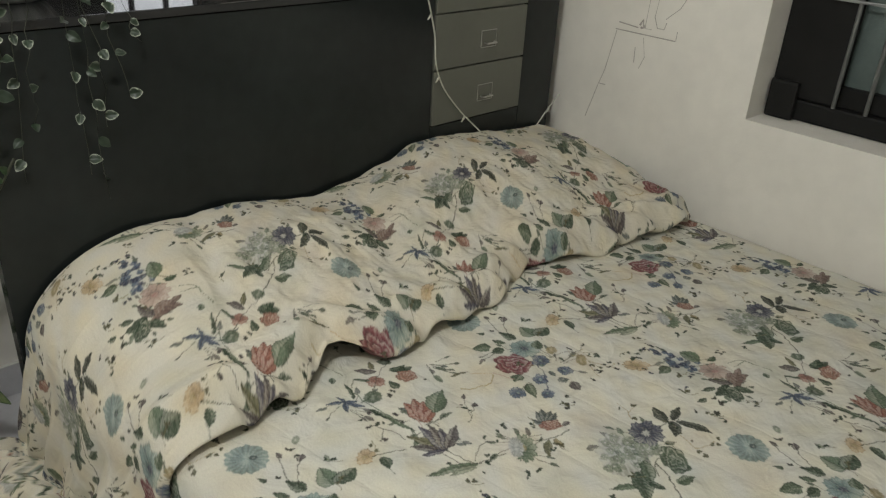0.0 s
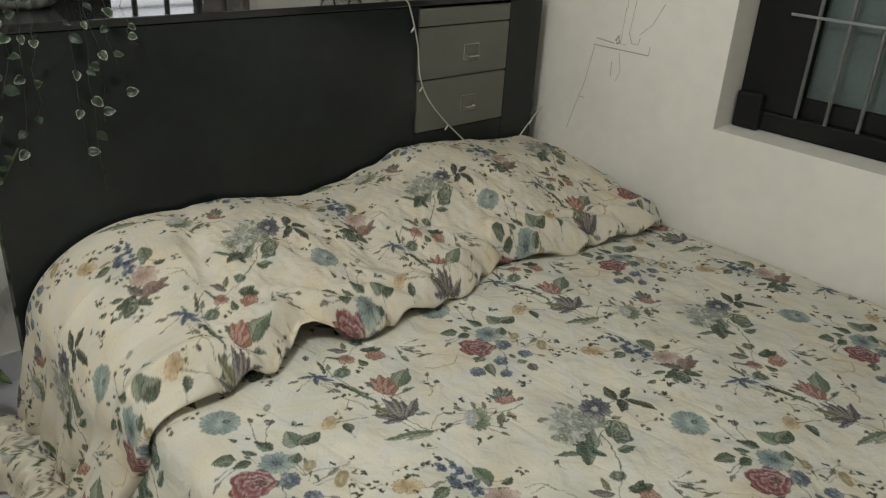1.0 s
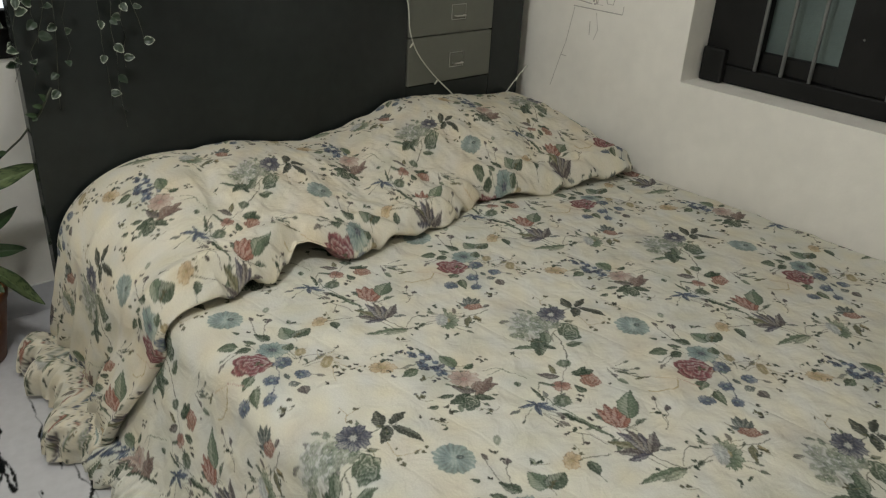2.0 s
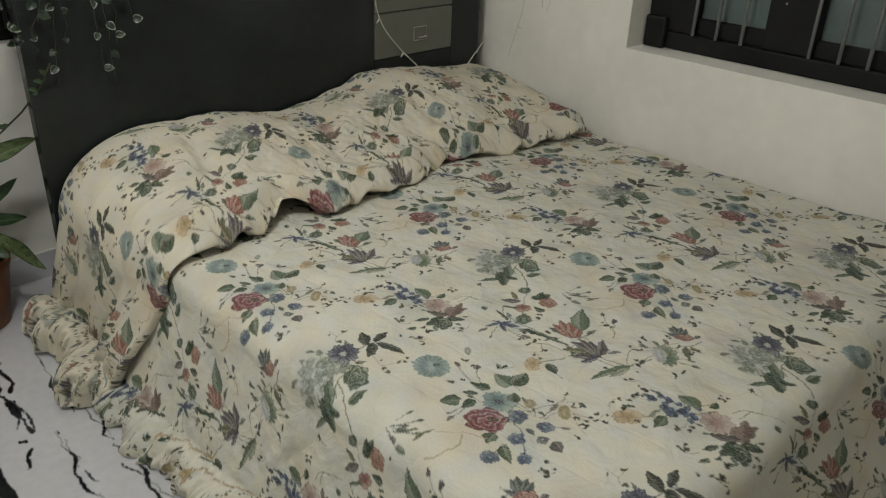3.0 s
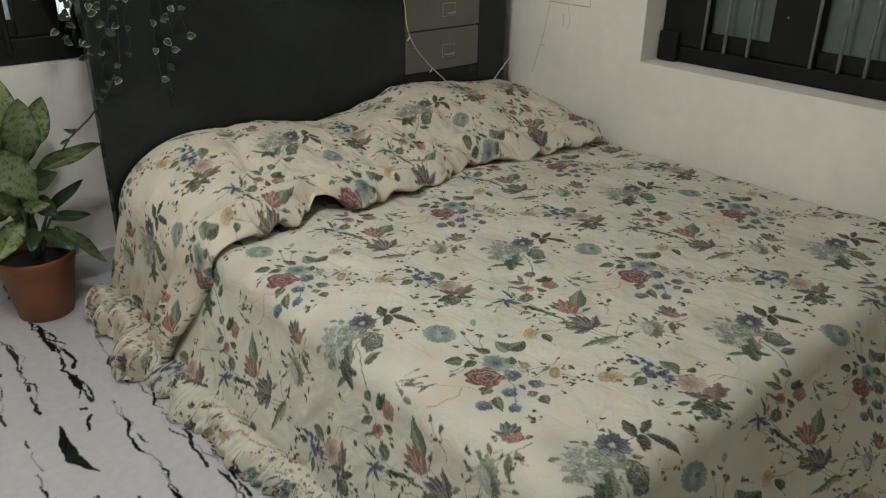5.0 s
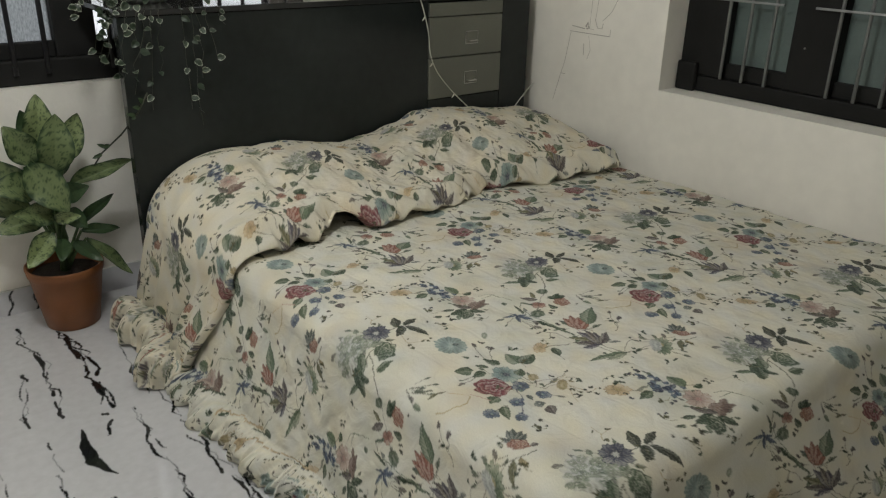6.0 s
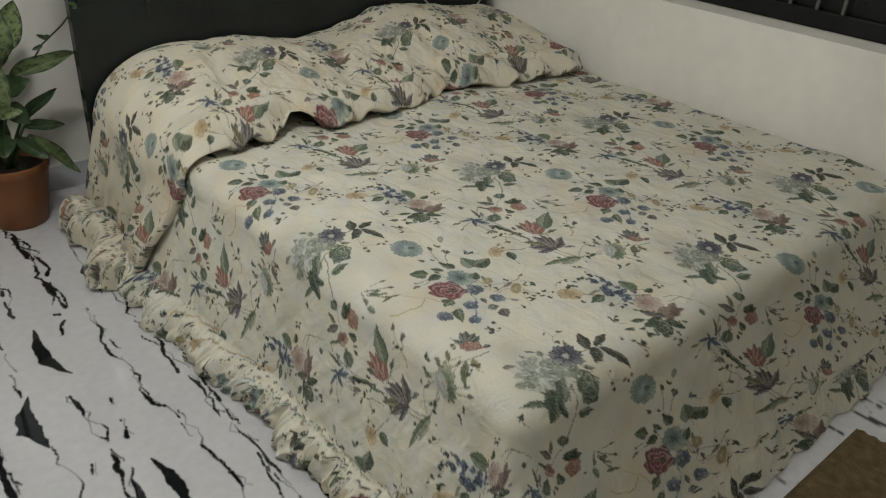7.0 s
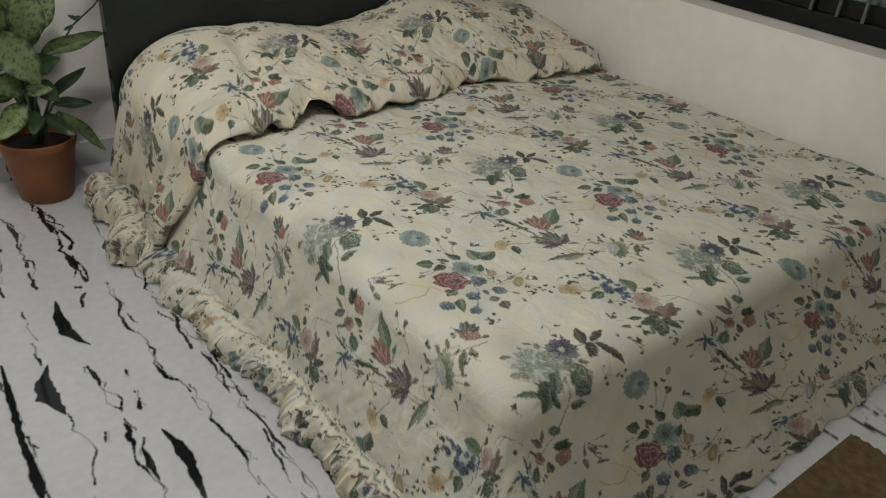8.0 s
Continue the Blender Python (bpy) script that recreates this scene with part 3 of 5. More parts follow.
wu = np.rint(cloudy(1, 10, 40) * 1.1 + cloudy(2, 60, 120) * 0.5).astype(int)
wv = np.rint(cloudy(3, 10, 40) * 1.1 + cloudy(4, 60, 120) * 0.5).astype(int)
IU, IV = np.meshgrid(np.arange(NU), np.arange(NV), indexing="ij")
repeat = repeat[(IU + wu) % NU, (IV + wv) % NV]
worn = np.clip(0.02 + 0.10 * cloudy(5, 30, 110), 0, 0.35)[..., None]
repeat = repeat * (1 - worn) + CREAM * worn
repeat = repeat * (1 + 0.022 * cloudy(6, 1, 6) + 0.025 * cloudy(7, 40, 120))[..., None]
repeat = repeat * (1 + 0.030 * cloudy(8, 2, 9)[..., None] * np.array((0.6, 0.1, -1.3)))

BASIS = np.linalg.inv(np.array([[0.641, -0.102], [0.080, 0.680]]))


def print_at(x, y):
    """The print's colour at places of the spread-out cloth."""
    dx, dy = x - 0.635, y - 0.149
    fu = (BASIS[0, 0] * dx + BASIS[0, 1] * dy) % 1.0 * NU - 0.5
    fv = (BASIS[1, 0] * dx + BASIS[1, 1] * dy) % 1.0 * NV - 0.5
    iu, iv = np.floor(fu).astype(int), np.floor(fv).astype(int)
    a, b = (fu - iu)[..., None], (fv - iv)[..., None]
    g = lambda p, q: repeat[p % NU, q % NV]
    return (g(iu, iv) * (1 - a) + g(iu + 1, iv) * a) * (1 - b) + (g(iu, iv + 1) * (1 - a) + g(iu + 1, iv + 1) * a) * b


# ---- the room ----
WALL_X, WALL_Y, WEST, SOUTH, TOP = 2.309, 2.20, -1.60, -2.60, 2.75


def wall_with_opening(name, along, plane, thick, lo, hi, hole, label):
    """A wall from lo to hi along x or y, with its inner face at plane and one opening (from, to, sill, head)."""
    bm = bmesh.new()
    a0, a1, z0, z1 = hole
    blocks = [(lo, a0, 0, TOP), (a1, hi, 0, TOP), (a0, a1, 0, z0), (a0, a1, z1, TOP)]
    for p, q, b, t in blocks:
        if along == "x":
            box((p, plane, b), (q, plane + thick, t), bm=bm)
        else:
            box((plane, p, b), (plane + thick, q, t), bm=bm)
    bmesh.ops.remove_doubles(bm, verts=bm.verts, dist=1e-5)
    return tagged(part(name, bm, PAINT), label, "wall", kind="structure")


WIN_E = (-0.56, 1.018, 0.82, 2.10)     # along y, in the east wall
WIN_N = (-0.95, 1.376, 0.850, 2.10)     # along x, in the north wall
wall_with_opening("wall_east", "y", WALL_X, 0.23, SOUTH, WALL_Y + 0.23, WIN_E, "cream painted plaster wall with a deep window reveal")
wall_with_opening("wall_north", "x", WALL_Y, 0.23, WEST, WALL_X, WIN_N, "cream painted plaster wall behind the headboard")
tagged(part("wall_west", box((WEST - 0.2, SOUTH, 0), (WEST, WALL_Y + 0.23, TOP)), PAINT), "plain cream painted plaster wall", "wall", kind="structure")
tagged(part("wall_south", box((WEST, SOUTH - 0.2, 0), (WALL_X + 0.23, SOUTH, TOP)), PAINT), "plain cream painted plaster wall", "wall", kind="structure")
tagged(part("ceiling", box((WEST - 0.2, SOUTH - 0.2, TOP), (WALL_X + 0.23, WALL_Y + 0.23, TOP + 0.12)), CEIL), "plain white painted ceiling", "ceiling", kind="structure")


# ---- veined marble floor ----
def axis(*spans):
    """Coordinates in spans of (from, to, step)."""
    out = [np.arange(a, b, s) for a, b, s in spans]
    return np.append(np.concatenate(out), spans[-1][1])


fx = axis((WEST, -0.42, 0.02), (-0.42, 0.46, 0.0027), (0.46, 0.98, 0.04), (0.98, WALL_X, 0.012))
fy = axis((SOUTH, -0.85, 0.025), (-0.85, 0.10, 0.009), (0.10, WALL_Y, 0.0045))
FX, FY = np.meshgrid(fx, fy, indexing="ij")
ink = np.zeros(FX.shape)
vrng = np.random.default_rng(21)


def vein(points, width, ragged=1.0):
    """A black vein along points: jagged, uneven in width and broken here and there."""
    pts = [np.array(p) for p in points]
    ph = vrng.uniform(0, 6.28, 4)
    run, step, slope = 0.0, 0.0, 0.0
    for p, q in zip(pts, pts[1:]):
        length = float(np.hypot(*(q - p)))
        n = max(2, int(length / 0.004))
        for k in range(n):
            run += length / n
            if vrng.uniform() < 0.3:
                slope = vrng.normal(0, 0.30) * ragged
            step = step * 0.94 + slope * 0.004
            body = 0.55 + 0.45 * math.sin(run * 19 + ph[0]) + 0.40 * math.sin(run * 47 + ph[1])
            w = width * max(0.10, body) * vrng.uniform(0.35, 1.15)
            if math.sin(run * 17 + ph[2]) + 0.7 * math.sin(run * 61 + ph[3]) < -1.0:
                continue
            cx, cy = p + (q - p) * k / n
            cx += step
            i0, i1 = np.searchsorted(fx, (cx - 0.03, cx + 0.03))
            j0, j1 = np.searchsorted(fy, (cy - 0.03, cy + 0.03))
            if i1 > i0 and j1 > j0:
                d = np.hypot(FX[i0:i1, j0:j1] - cx, (FY[i0:i1, j0:j1] - cy) * 0.6)
                a = 1 - smooth01(w * 0.5, w * 0.5 + 0.0032, d)
                ink[i0:i1, j0:j1] = np.maximum(ink[i0:i1, j0:j1], a * min(1, 0.45 + w * 170))
    if ragged == 1.0 and width > 0.005:
        vein([(x + 0.009 * math.cos(y * 31), y) for x, y in points], width * 0.4, 1.6)


def blot(points, widths):
    """A solid black patch along points, as wide as widths say, with ragged sides."""
    py_ = np.array([p[1] for p in points])[::-1]
    mid = np.interp(FY, py_, np.array([p[0] for p in points])[::-1]) + 0.002 * lumps(FX * 0, FY, 160.0, 5)
    half = 0.5 * np.interp(FY, py_, np.array(widths)[::-1]) * (1 + 0.30 * lumps(FX, FY * 0.7, 120.0, int(1000 * py_[0]) + 400, 3))
    inside = 1 - smooth01(-0.001, 0.0022, np.abs(FX - mid) - half)
    np.maximum(ink, np.where((FY > py_[0]) & (FY < py_[-1]), inside, 0), out=ink)


# the veins by the bed, strong ones first
vein([(0.12, 1.95), (0.130, 1.69), (0.122, 1.50), (0.118, 1.33)], 0.017)
vein([(0.128, 1.93), (0.142, 1.69), (0.134, 1.50), (0.132, 1.33)], 0.011)
vein([(0.078, 1.31), (0.10, 1.28), (0.07, 1.25), (0.058, 1.186)], 0.010, 2.0)
vein([(0.000, 2.05), (0.005, 1.93), (0.015, 1.76), (0.0, 1.65), (-0.019, 1.435), (-0.027, 1.36)], 0.009)
vein([(-0.06, 1.70), (-0.079, 1.566), (-0.109, 1.363)], 0.006)
vein([(0.262, 1.70), (0.26, 1.57), (0.246, 1.34)], 0.005)
vein([(0.325, 1.50), (0.315, 1.46), (0.277, 1.268), (0.271, 1.09), (0.269, 0.825)], 0.008)
vein([(0.173, 1.29), (0.16, 1.063), (0.166, 0.924), (0.148, 0.75), (0.192, 0.645), (0.184, 0.508), (0.195, 0.377), (0.178, 0.203), (0.17, -0.1)], 0.007)
vein([(-0.109, 0.736), (-0.123, 0.583), (-0.143, 0.423), (-0.15, 0.1)], 0.004)
vein([(-0.09, 1.254), (-0.094, 1.089)], 0.004)
vein([(-0.105, 1.085), (-0.1, 0.97)], 0.009)
vein([(-0.011, 0.902), (-0.008, 0.794), (0.014, 0.725), (0.006, 0.592), (-0.004, 0.487), (-0.003, 0.405), (-0.005, 0.2)], 0.009)
vein([(0.325, 0.983), (0.313, 0.765), (0.293, 0.533)], 0.007)
vein([(0.275, 0.794), (0.268, 0.595), (0.29, 0.438), (0.294, 0.303), (0.288, 0.128), (0.28, -0.2)], 0.006)
vein([(0.277, 0.412), (0.252, 0.153), (0.25, -0.1)], 0.005)
vein([(0.068, 0.83), (0.062, 0.80)], 0.012)
vein([(0.066, 0.73), (0.070, 0.66)], 0.010)
vein([(-0.055, 0.62), (-0.065, 0.58)], 0.006)
blot([(0.008, 1.268), (-0.010, 1.16), (-0.006, 1.08), (0.012, 1.02), (0.028, 0.995)], [0.002, 0.036, 0.034, 0.014, 0.004])
blot([(-0.097, 0.965), (-0.128, 0.90), (-0.135, 0.83), (-0.112, 0.736)], [0.002, 0.036, 0.050, 0.003])
blot([(-0.200, 1.03), (-0.213, 0.876), (-0.230, 0.686), (-0.232, 0.536), (-0.243, 0.47)], [0.004, 0.020, 0.014, 0.026, 0.006])
blot([(0.064, 0.556), (0.078, 0.488), (0.078, 0.42), (0.060, 0.27)], [0.003, 0.026, 0.030, 0.008])
blot([(0.002, 0.52), (-0.003, 0.46), (-0.003, 0.40)], [0.004, 0.018, 0.004])
blot([(0.339, 0.345), (0.348, 0.25), (0.329, 0.15)], [0.004, 0.016, 0.003])
blot([(0.004, 1.79), (0.012, 1.75), (0.004, 1.69)], [0.003, 0.018, 0.003])
for k in range(14):
    x, y, drift = vrng.uniform(-0.6, -0.22), vrng.uniform(0.2, 2.2), vrng.uniform(-0.05, 0.03)
    vein([(x, y), (x + drift, y - vrng.uniform(0.2, 0.8))], vrng.uniform(0.003, 0.009))
for k in range(12):
    x, y, drift = vrng.uniform(1.0, 2.3), vrng.uniform(-0.35, -0.1), vrng.uniform(-0.03, 0.06)
    vein([(x, y), (x + drift, y - vrng.uniform(0.3, 0.6))], vrng.uniform(0.004, 0.012))
for k in range(40):
    x, y = (vrng.uniform(-1.6, 2.3), vrng.uniform(-2.0, -0.7)) if k % 2 else (vrng.uniform(-1.6, -0.65), vrng.uniform(-1.6, 2.2))
    vein([(x, y), (x + vrng.uniform(-0.08, 0.03), y - vrng.uniform(0.4, 1.2))], vrng.uniform(0.012, 0.026))
stone = np.array((0.56, 0.56, 0.575)) * (1 + 0.05 * lumps(FX * 1.0, FY * 0.4, 5.0, 3))[..., None]
fcol = stone * (1 - ink[..., None]) + np.array((0.012, 0.013, 0.014)) * ink[..., None]
floor_top = grid_mesh("floor", np.stack([FX, FY, np.zeros(FX.shape)], -1), MARBLE, fcol)
tagged(floor_top, "polished white marble floor with black veins", "floor", kind="structure")
tagged(part("floor_slab", box((WEST - 0.2, SOUTH - 0.2, -0.15), (WALL_X + 0.23, WALL_Y + 0.23, -0.004)), PAINT), "concrete slab under the marble", "floor", kind="structure")

sx, sz = np.meshgrid(axis((WEST, -0.3, 0.05), (-0.3, 0.54, 0.005)), np.linspace(0.0, 0.10, 18), indexing="ij")
sk = np.zeros(sx.shape)
for k in range(4):
    c, w, d = vrng.uniform(-0.3, 0.5), vrng.uniform(0.002, 0.007), vrng.uniform(-0.2, 0.2)
    sk = np.maximum(sk, 1 - smooth01(w, w + 0.004, np.abs(sx - c - d * sz + 0.006 * np.sin(sz * 90 + k))))
scol = np.array((0.55, 0.55, 0.565)) * (1 - sk[..., None]) + 0.013 * sk[..., None]
skirting = thing("baseboard", (0, WALL_Y, 0), "veined white marble skirting along the wall", "skirting", kind="structure")
skirting.location = (0, 0, 0)
grid_mesh("facing", np.stack([sx, np.full(sx.shape, WALL_Y - 0.013), sz], -1), MARBLE, scol, skirting)
part("backing", box((WEST, WALL_Y - 0.012, 0.0), (0.54, WALL_Y - 0.001, 0.101)), CERAMIC, skirting)


# ---- windows ----
def casement(name, to_world, spans, head, sill, depth, panes, bars, label):
    """A dark wooden window seen from inside. spans: mullions along its length; the depth runs outwards. to_world maps (along, depth, z)."""
    win = thing(name, to_world(spans[0][0], 0.08, sill), label, "window", kind="structure")
    win.location = (0, 0, 0)

    def put(nm, a, b, bevel, mat, lab=""):
        bm = box(a, b, bevel)
        for v in bm.verts:
            v.co = to_world(*v.co)
        bmesh.ops.recalc_face_normals(bm, faces=bm.faces)
        return part(nm, bm, mat, win, lab)

    lo, hi = spans[0][0], spans[-1][1]
    for a, b in spans:
        put("mullion", (a, depth, sill + bars["rail"] + 0.002), (b, depth + 0.07, head - 0.07), 0.006, FRAME)
    put("bottom_rail", (lo, depth - 0.002, sill + 0.001), (hi, depth + 0.072, sill + bars["rail"]), 0.008, FRAME)
    put("top_rail", (lo, depth - 0.002, head - 0.07), (hi, depth + 0.072, head - 0.001), 0.006, FRAME)
    for (a, b, mat, bottom) in panes:
        put("sash_rail", (a, depth + 0.02, sill + bars["rail"] + 0.001), (b, depth + 0.062, bottom), 0.004, FRAME)
        put("pane", (a, depth + 0.047, bottom), (b, depth + 0.053, head - 0.072), 0.0, mat).visible_shadow = False
    for p in bars["upright"]:
        part("bar", rod([to_world(p, depth - 0.012, sill + bars["foot"]), to_world(p, depth - 0.012, head - 0.04)], bars["thick"], 8), bars["mat"], win, smooth=True)
    for a, b, z in bars["cross"]:
        put("cross_bar", (a, depth - 0.024, z - 0.0042), (b, depth - 0.017, z + 0.0042), 0.002, bars["mat"])
    return win, put


east = lambda a, d, z: (WALL_X + d, a, z)
north = lambda a, d, z: (a, WALL_Y + d, z)
GREYBACK = glass("textured_pane_glass", (0.24, 0.255, 0.265), 0.35)
gn, gl = GREYBACK.node_tree.nodes, GREYBACK.node_tree.links
gt, gb = gn.new("ShaderNodeTexNoise"), gn.new("ShaderNodeBump")
gt.inputs["Scale"].default_value, gt.inputs["Detail"].default_value, gb.inputs["Strength"].default_value = 70.0, 5, 1.0
gr = gn.new("ShaderNodeValToRGB")
gr.color_ramp.elements[0].position, gr.color_ramp.elements[1].position = 0.35, 0.70
gr.color_ramp.elements[0].color, gr.color_ramp.elements[1].color = (0.10, 0.11, 0.115, 1), (0.34, 0.355, 0.36, 1)
gl.new(gt.outputs["Fac"], gr.inputs["Fac"]), gl.new(gr.outputs["Color"], gn["Principled BSDF"].inputs["Base Color"])
gl.new(gt.outputs["Fac"], gb.inputs["Height"]), gl.new(gb.outputs["Normal"], gn["Principled BSDF"].inputs["Normal"])
CLEAR = glass("window_glass", (0.97, 0.98, 1.0), 0.0)

w1, put1 = casement("window_1", east, [(-0.56, -0.41), (-0.02, 0.138), (0.384, 0.560), (0.825, 1.017)], 2.10, 0.82, 0.125,
                    [(0.560, 0.825, FROST, 0.943), (0.138, 0.384, FROST, 0.940), (-0.41, -0.02, FROST, 0.940)],
                    {"upright": (0.818, 0.726, 0.630, 0.388, 0.290, 0.198, -0.08, -0.18, -0.28, -0.37), "foot": 0.066, "thick": 0.0066, "rail": 0.064,
                     "cross": ((0.598, 0.899, 1.187), (0.06, 0.480, 1.187), (-0.45, -0.04, 1.187)), "mat": BARS},
                    "dark wooden barred window with frosted panes in a deep reveal")
put1("corner_block", (0.925, 0.096, 0.8205), (1.012, 0.1225, 0.938), 0.010, FRAME)
for y, z in ((0.502, 1.045),):
    part("stud", turned([(0.0015, 0), (0.004, 0.001), (0.003, 0.004)], 8), STEEL, w1).matrix_basis = pose(WALL_X + 0.124, y, z, 0, -90, 0)
w2, put2 = casement("window_2", north, [(-0.95, -0.80), (-0.18, -0.03), (0.340, 0.488), (0.556, 0.918), (1.204, 1.375)], 2.10, 0.850, 0.05,
                    [(-0.80, -0.18, GREYBACK, 0.985), (-0.03, 0.340, GREYBACK, 1.000), (0.488, 0.556, CLEAR, 0.992), (0.918, 1.204, CLEAR, 0.97)],
                    {"upright": (-0.62, -0.42, -0.3, 0.06, 0.190, 0.300, 0.532, 0.981, 1.082, 1.183), "foot": 0.04, "thick": 0.009, "rail": 0.092,
                     "cross": ((-0.8, 0.385, 1.236), (0.89, 1.30, 1.218)), "mat": BLACKBAR},
                    "dark wooden barred window with bright daylit panes")
sky_card = part("backdrop", box((-2.0, 3.4, -0.4), (2.8, 3.42, 3.0)), emitter("overcast_daylight", (0.90, 0.925, 0.96), 0.9))
tagged(sky_card, "pale overcast daylight outside the window", "backdrop", kind="structure")
dusk_card = part("backdrop", box((3.5, -2.0, -0.4), (3.52, 2.5, 3.0)), material("dim_yard", (0.06, 0.07, 0.06), 0.9, vary=0.4, scale=2.0))
tagged(dusk_card, "dim shaded yard outside the window", "backdrop", kind="structure")


# ---- headboard cabinet ----
HX0, HX1, HY, HZ = 0.402, 2.229, 1.710, 1.156
head = thing("headboard_cabinet", (HX0, HY, 0), "tall black laminate headboard cabinet with olive grey drawers", "headboard")
head.location = (0, 0, 0)
part("body", box((0.575, HY + 0.042, 0.0), (HX1 - 0.002, WALL_Y - 0.014, HZ - 0.022), 0.003), DARK, head)
part("top", box((HX0 - 0.002, HY - 0.004, HZ - 0.020), (HX1 + 0.002, WALL_Y - 0.002, HZ), 0.004), TOPLAM, head, "glossy black laminate top")
part("front_panel", box((HX0, HY, 0.0), (1.650, HY + 0.040, HZ - 0.022), 0.002), DARK, head)
part("stile", box((2.064, HY, 0.0), (HX1, HY + 0.040, HZ - 0.022), 0.002), DARK, head)
part("lower_panel", box((1.653, HY, 0.0), (2.061, HY + 0.040, 0.728), 0.002), DARK, head)


def drawer(z0, z1, handle):
    d = part("drawer", box((1.655, HY - 0.004, z0), (2.060, HY + 0.020, z1), 0.003), DRAWER, head, "olive grey drawer front")
    if handle:
        cz, cx = z0 + (z1 - z0) * 0.45, 1.885
        part("recess", box((cx - 0.032, HY - 0.0055, cz - 0.024), (cx + 0.032, HY - 0.0042, cz + 0.024), 0.0005), DRAWER, d)
        part("surround", rod([(cx - 0.034, HY - 0.005, cz - 0.026), (cx + 0.034, HY - 0.005, cz - 0.026), (cx + 0.034, HY - 0.005, cz + 0.026), (cx - 0.034, HY - 0.005, cz + 0.026), (cx - 0.034, HY - 0.005, cz - 0.024)], 0.0014, 6), STEEL, d, "thin steel surround of the pull")
        part("handle", rod([(cx - 0.022, HY - 0.007, cz - 0.012), (cx - 0.022, HY - 0.02, cz - 0.012), (cx + 0.022, HY - 0.02, cz - 0.012), (cx + 0.022, HY - 0.007, cz - 0.012)], 0.0028, 6), STEEL, d, "bent steel pull")


drawer(1.073, 1.127, False), drawer(0.905, 1.069, True), drawer(0.732, 0.901, True)

# ---- bed ----
bed = thing("bed", (1.40, 0.75, 0), "low double bed under a floral bedspread", "bed")
bed.location = (0, 0, 0)
part("base", box((0.56, -0.17, 0.0), (2.28, 1.70, 0.26), 0.01), DARK, bed)
part("mattress", box((0.545, -0.185, 0.262), (2.285, 1.70, 0.470), 0.03), MATTRESS, bed)

BX, BY, BZ, R = 0.535, -0.195, 0.488, 0.075     # inner corner, top and edge roll of the spread
spread = thing("bedspread", (1.4, 0.5, BZ), "cream cotton bedspread printed with red, blue and green flowers", "bedspread")
spread.location = (0, 0, 0)
tx, ty = np.meshgrid(axis((BX, 1.45, 0.0017), (1.45, WALL_X - 0.004, 0.0022)), axis((BY, 0.75, 0.0018), (0.75, 1.26, 0.0022)), indexing="ij")


def quilt(x, y):
    """Soft puckers of the quilted cloth."""
    g = np.abs(np.sin((x + 0.13 * y) * math.pi / 0.16)) ** 0.35 * np.abs(np.sin((y - 0.13 * x) * math.pi / 0.20)) ** 0.35
    return 0.0040 * (g - 1) + 0.0075 * lumps(x, y, 9.0, 5) + 0.0038 * lumps(x, y, 32.0, 6) + 0.0012 * lumps(x, y, 90.0, 7)


near_edge = smooth01(0.0, 0.10, tx - BX) * smooth01(0.0, 0.10, ty - BY)
tz = BZ + quilt(tx, ty) * near_edge + 0.006 * smooth01(0, 0.35, tx - BX) * smooth01(0, 0.2, ty - BY)
tz -= 0.05 * smooth01(2.20, 2.30, tx)
grid_mesh("top", np.stack([tx, ty, tz], -1), CLOTH, print_at(tx, ty), spread)

# the hanging sides: out along the left, round the corner, along the foot
LEFT, ARC, FOOT = 1.52, 0.5 * math.pi, WALL_X - 0.02 - BX
per = np.concatenate([np.arange(0, LEFT, 0.0026), LEFT + np.linspace(0, 0.30, 70, endpoint=False), LEFT + 0.30 + np.arange(0, FOOT, 0.0032)])
drop = np.linspace(0, 0.575, 190)
PS, DR = np.meshgrid(per, drop, indexing="ij")
turn_at = np.clip((PS - LEFT) / 0.30, 0, 1) * ARC
ox = np.where(PS < LEFT, BX, np.where(PS < LEFT + 0.30, BX, BX + PS - LEFT - 0.30))
oy = np.where(PS < LEFT, BY + LEFT - PS, BY)
nx, ny = -np.cos(turn_at), -np.sin(turn_at)
roll = R * ARC
a = np.clip(DR / roll, 0, 1) * ARC
down = np.clip(DR - roll, 0, None)
full = down / (0.575 - roll)
flare = np.where(PS < LEFT, 0.10 + 0.045 * (1 - smooth01(0.15, 0.85, PS)), 0.10 + 0.07 * np.clip((PS - LEFT) / 0.3, 0, 1))
folds = (np.sin(PS * 23 + 1.3 * np.sin(PS * 5)) * 0.5 + np.sin(PS * 51 + 2) * 0.3) * full ** 1.5
frill = smooth01(0.74, 0.82, full) * np.where(PS < LEFT + 0.3, 1.0, 0.15)
gather = lumps(PS + 0.3 * DR, DR * 0.6, 40.0, 31, 3) * 1.1
puff = np.sin(np.clip((full - 0.72) / 0.28, 0, 1) * math.pi * 0.75)
off = R * np.sin(a) + flare * full ** 1.25 + 0.012 * folds + frill * (0.042 * puff + 0.018 * gather + 0.007 * np.sin(PS * 150 + 5 * gather + DR * 30))
pz = BZ - R * (1 - np.cos(a)) - down * (BZ - R - 0.004) / (0.575 - roll)
pz += frill * 0.006 * np.sin(PS * 71 + 2) * (1 - full)
off += (0.008 * lumps(PS, DR * 1.0, 11.0, 9) + 0.004 * lumps(PS * 1.6, DR, 34.0, 10)) * smooth01(0.0, 0.15, down)
# print coordinates run on over the edge; the frill is gathered, so its print is squeezed
lay = DR * np.where(PS < LEFT, 0.93, 1.0)
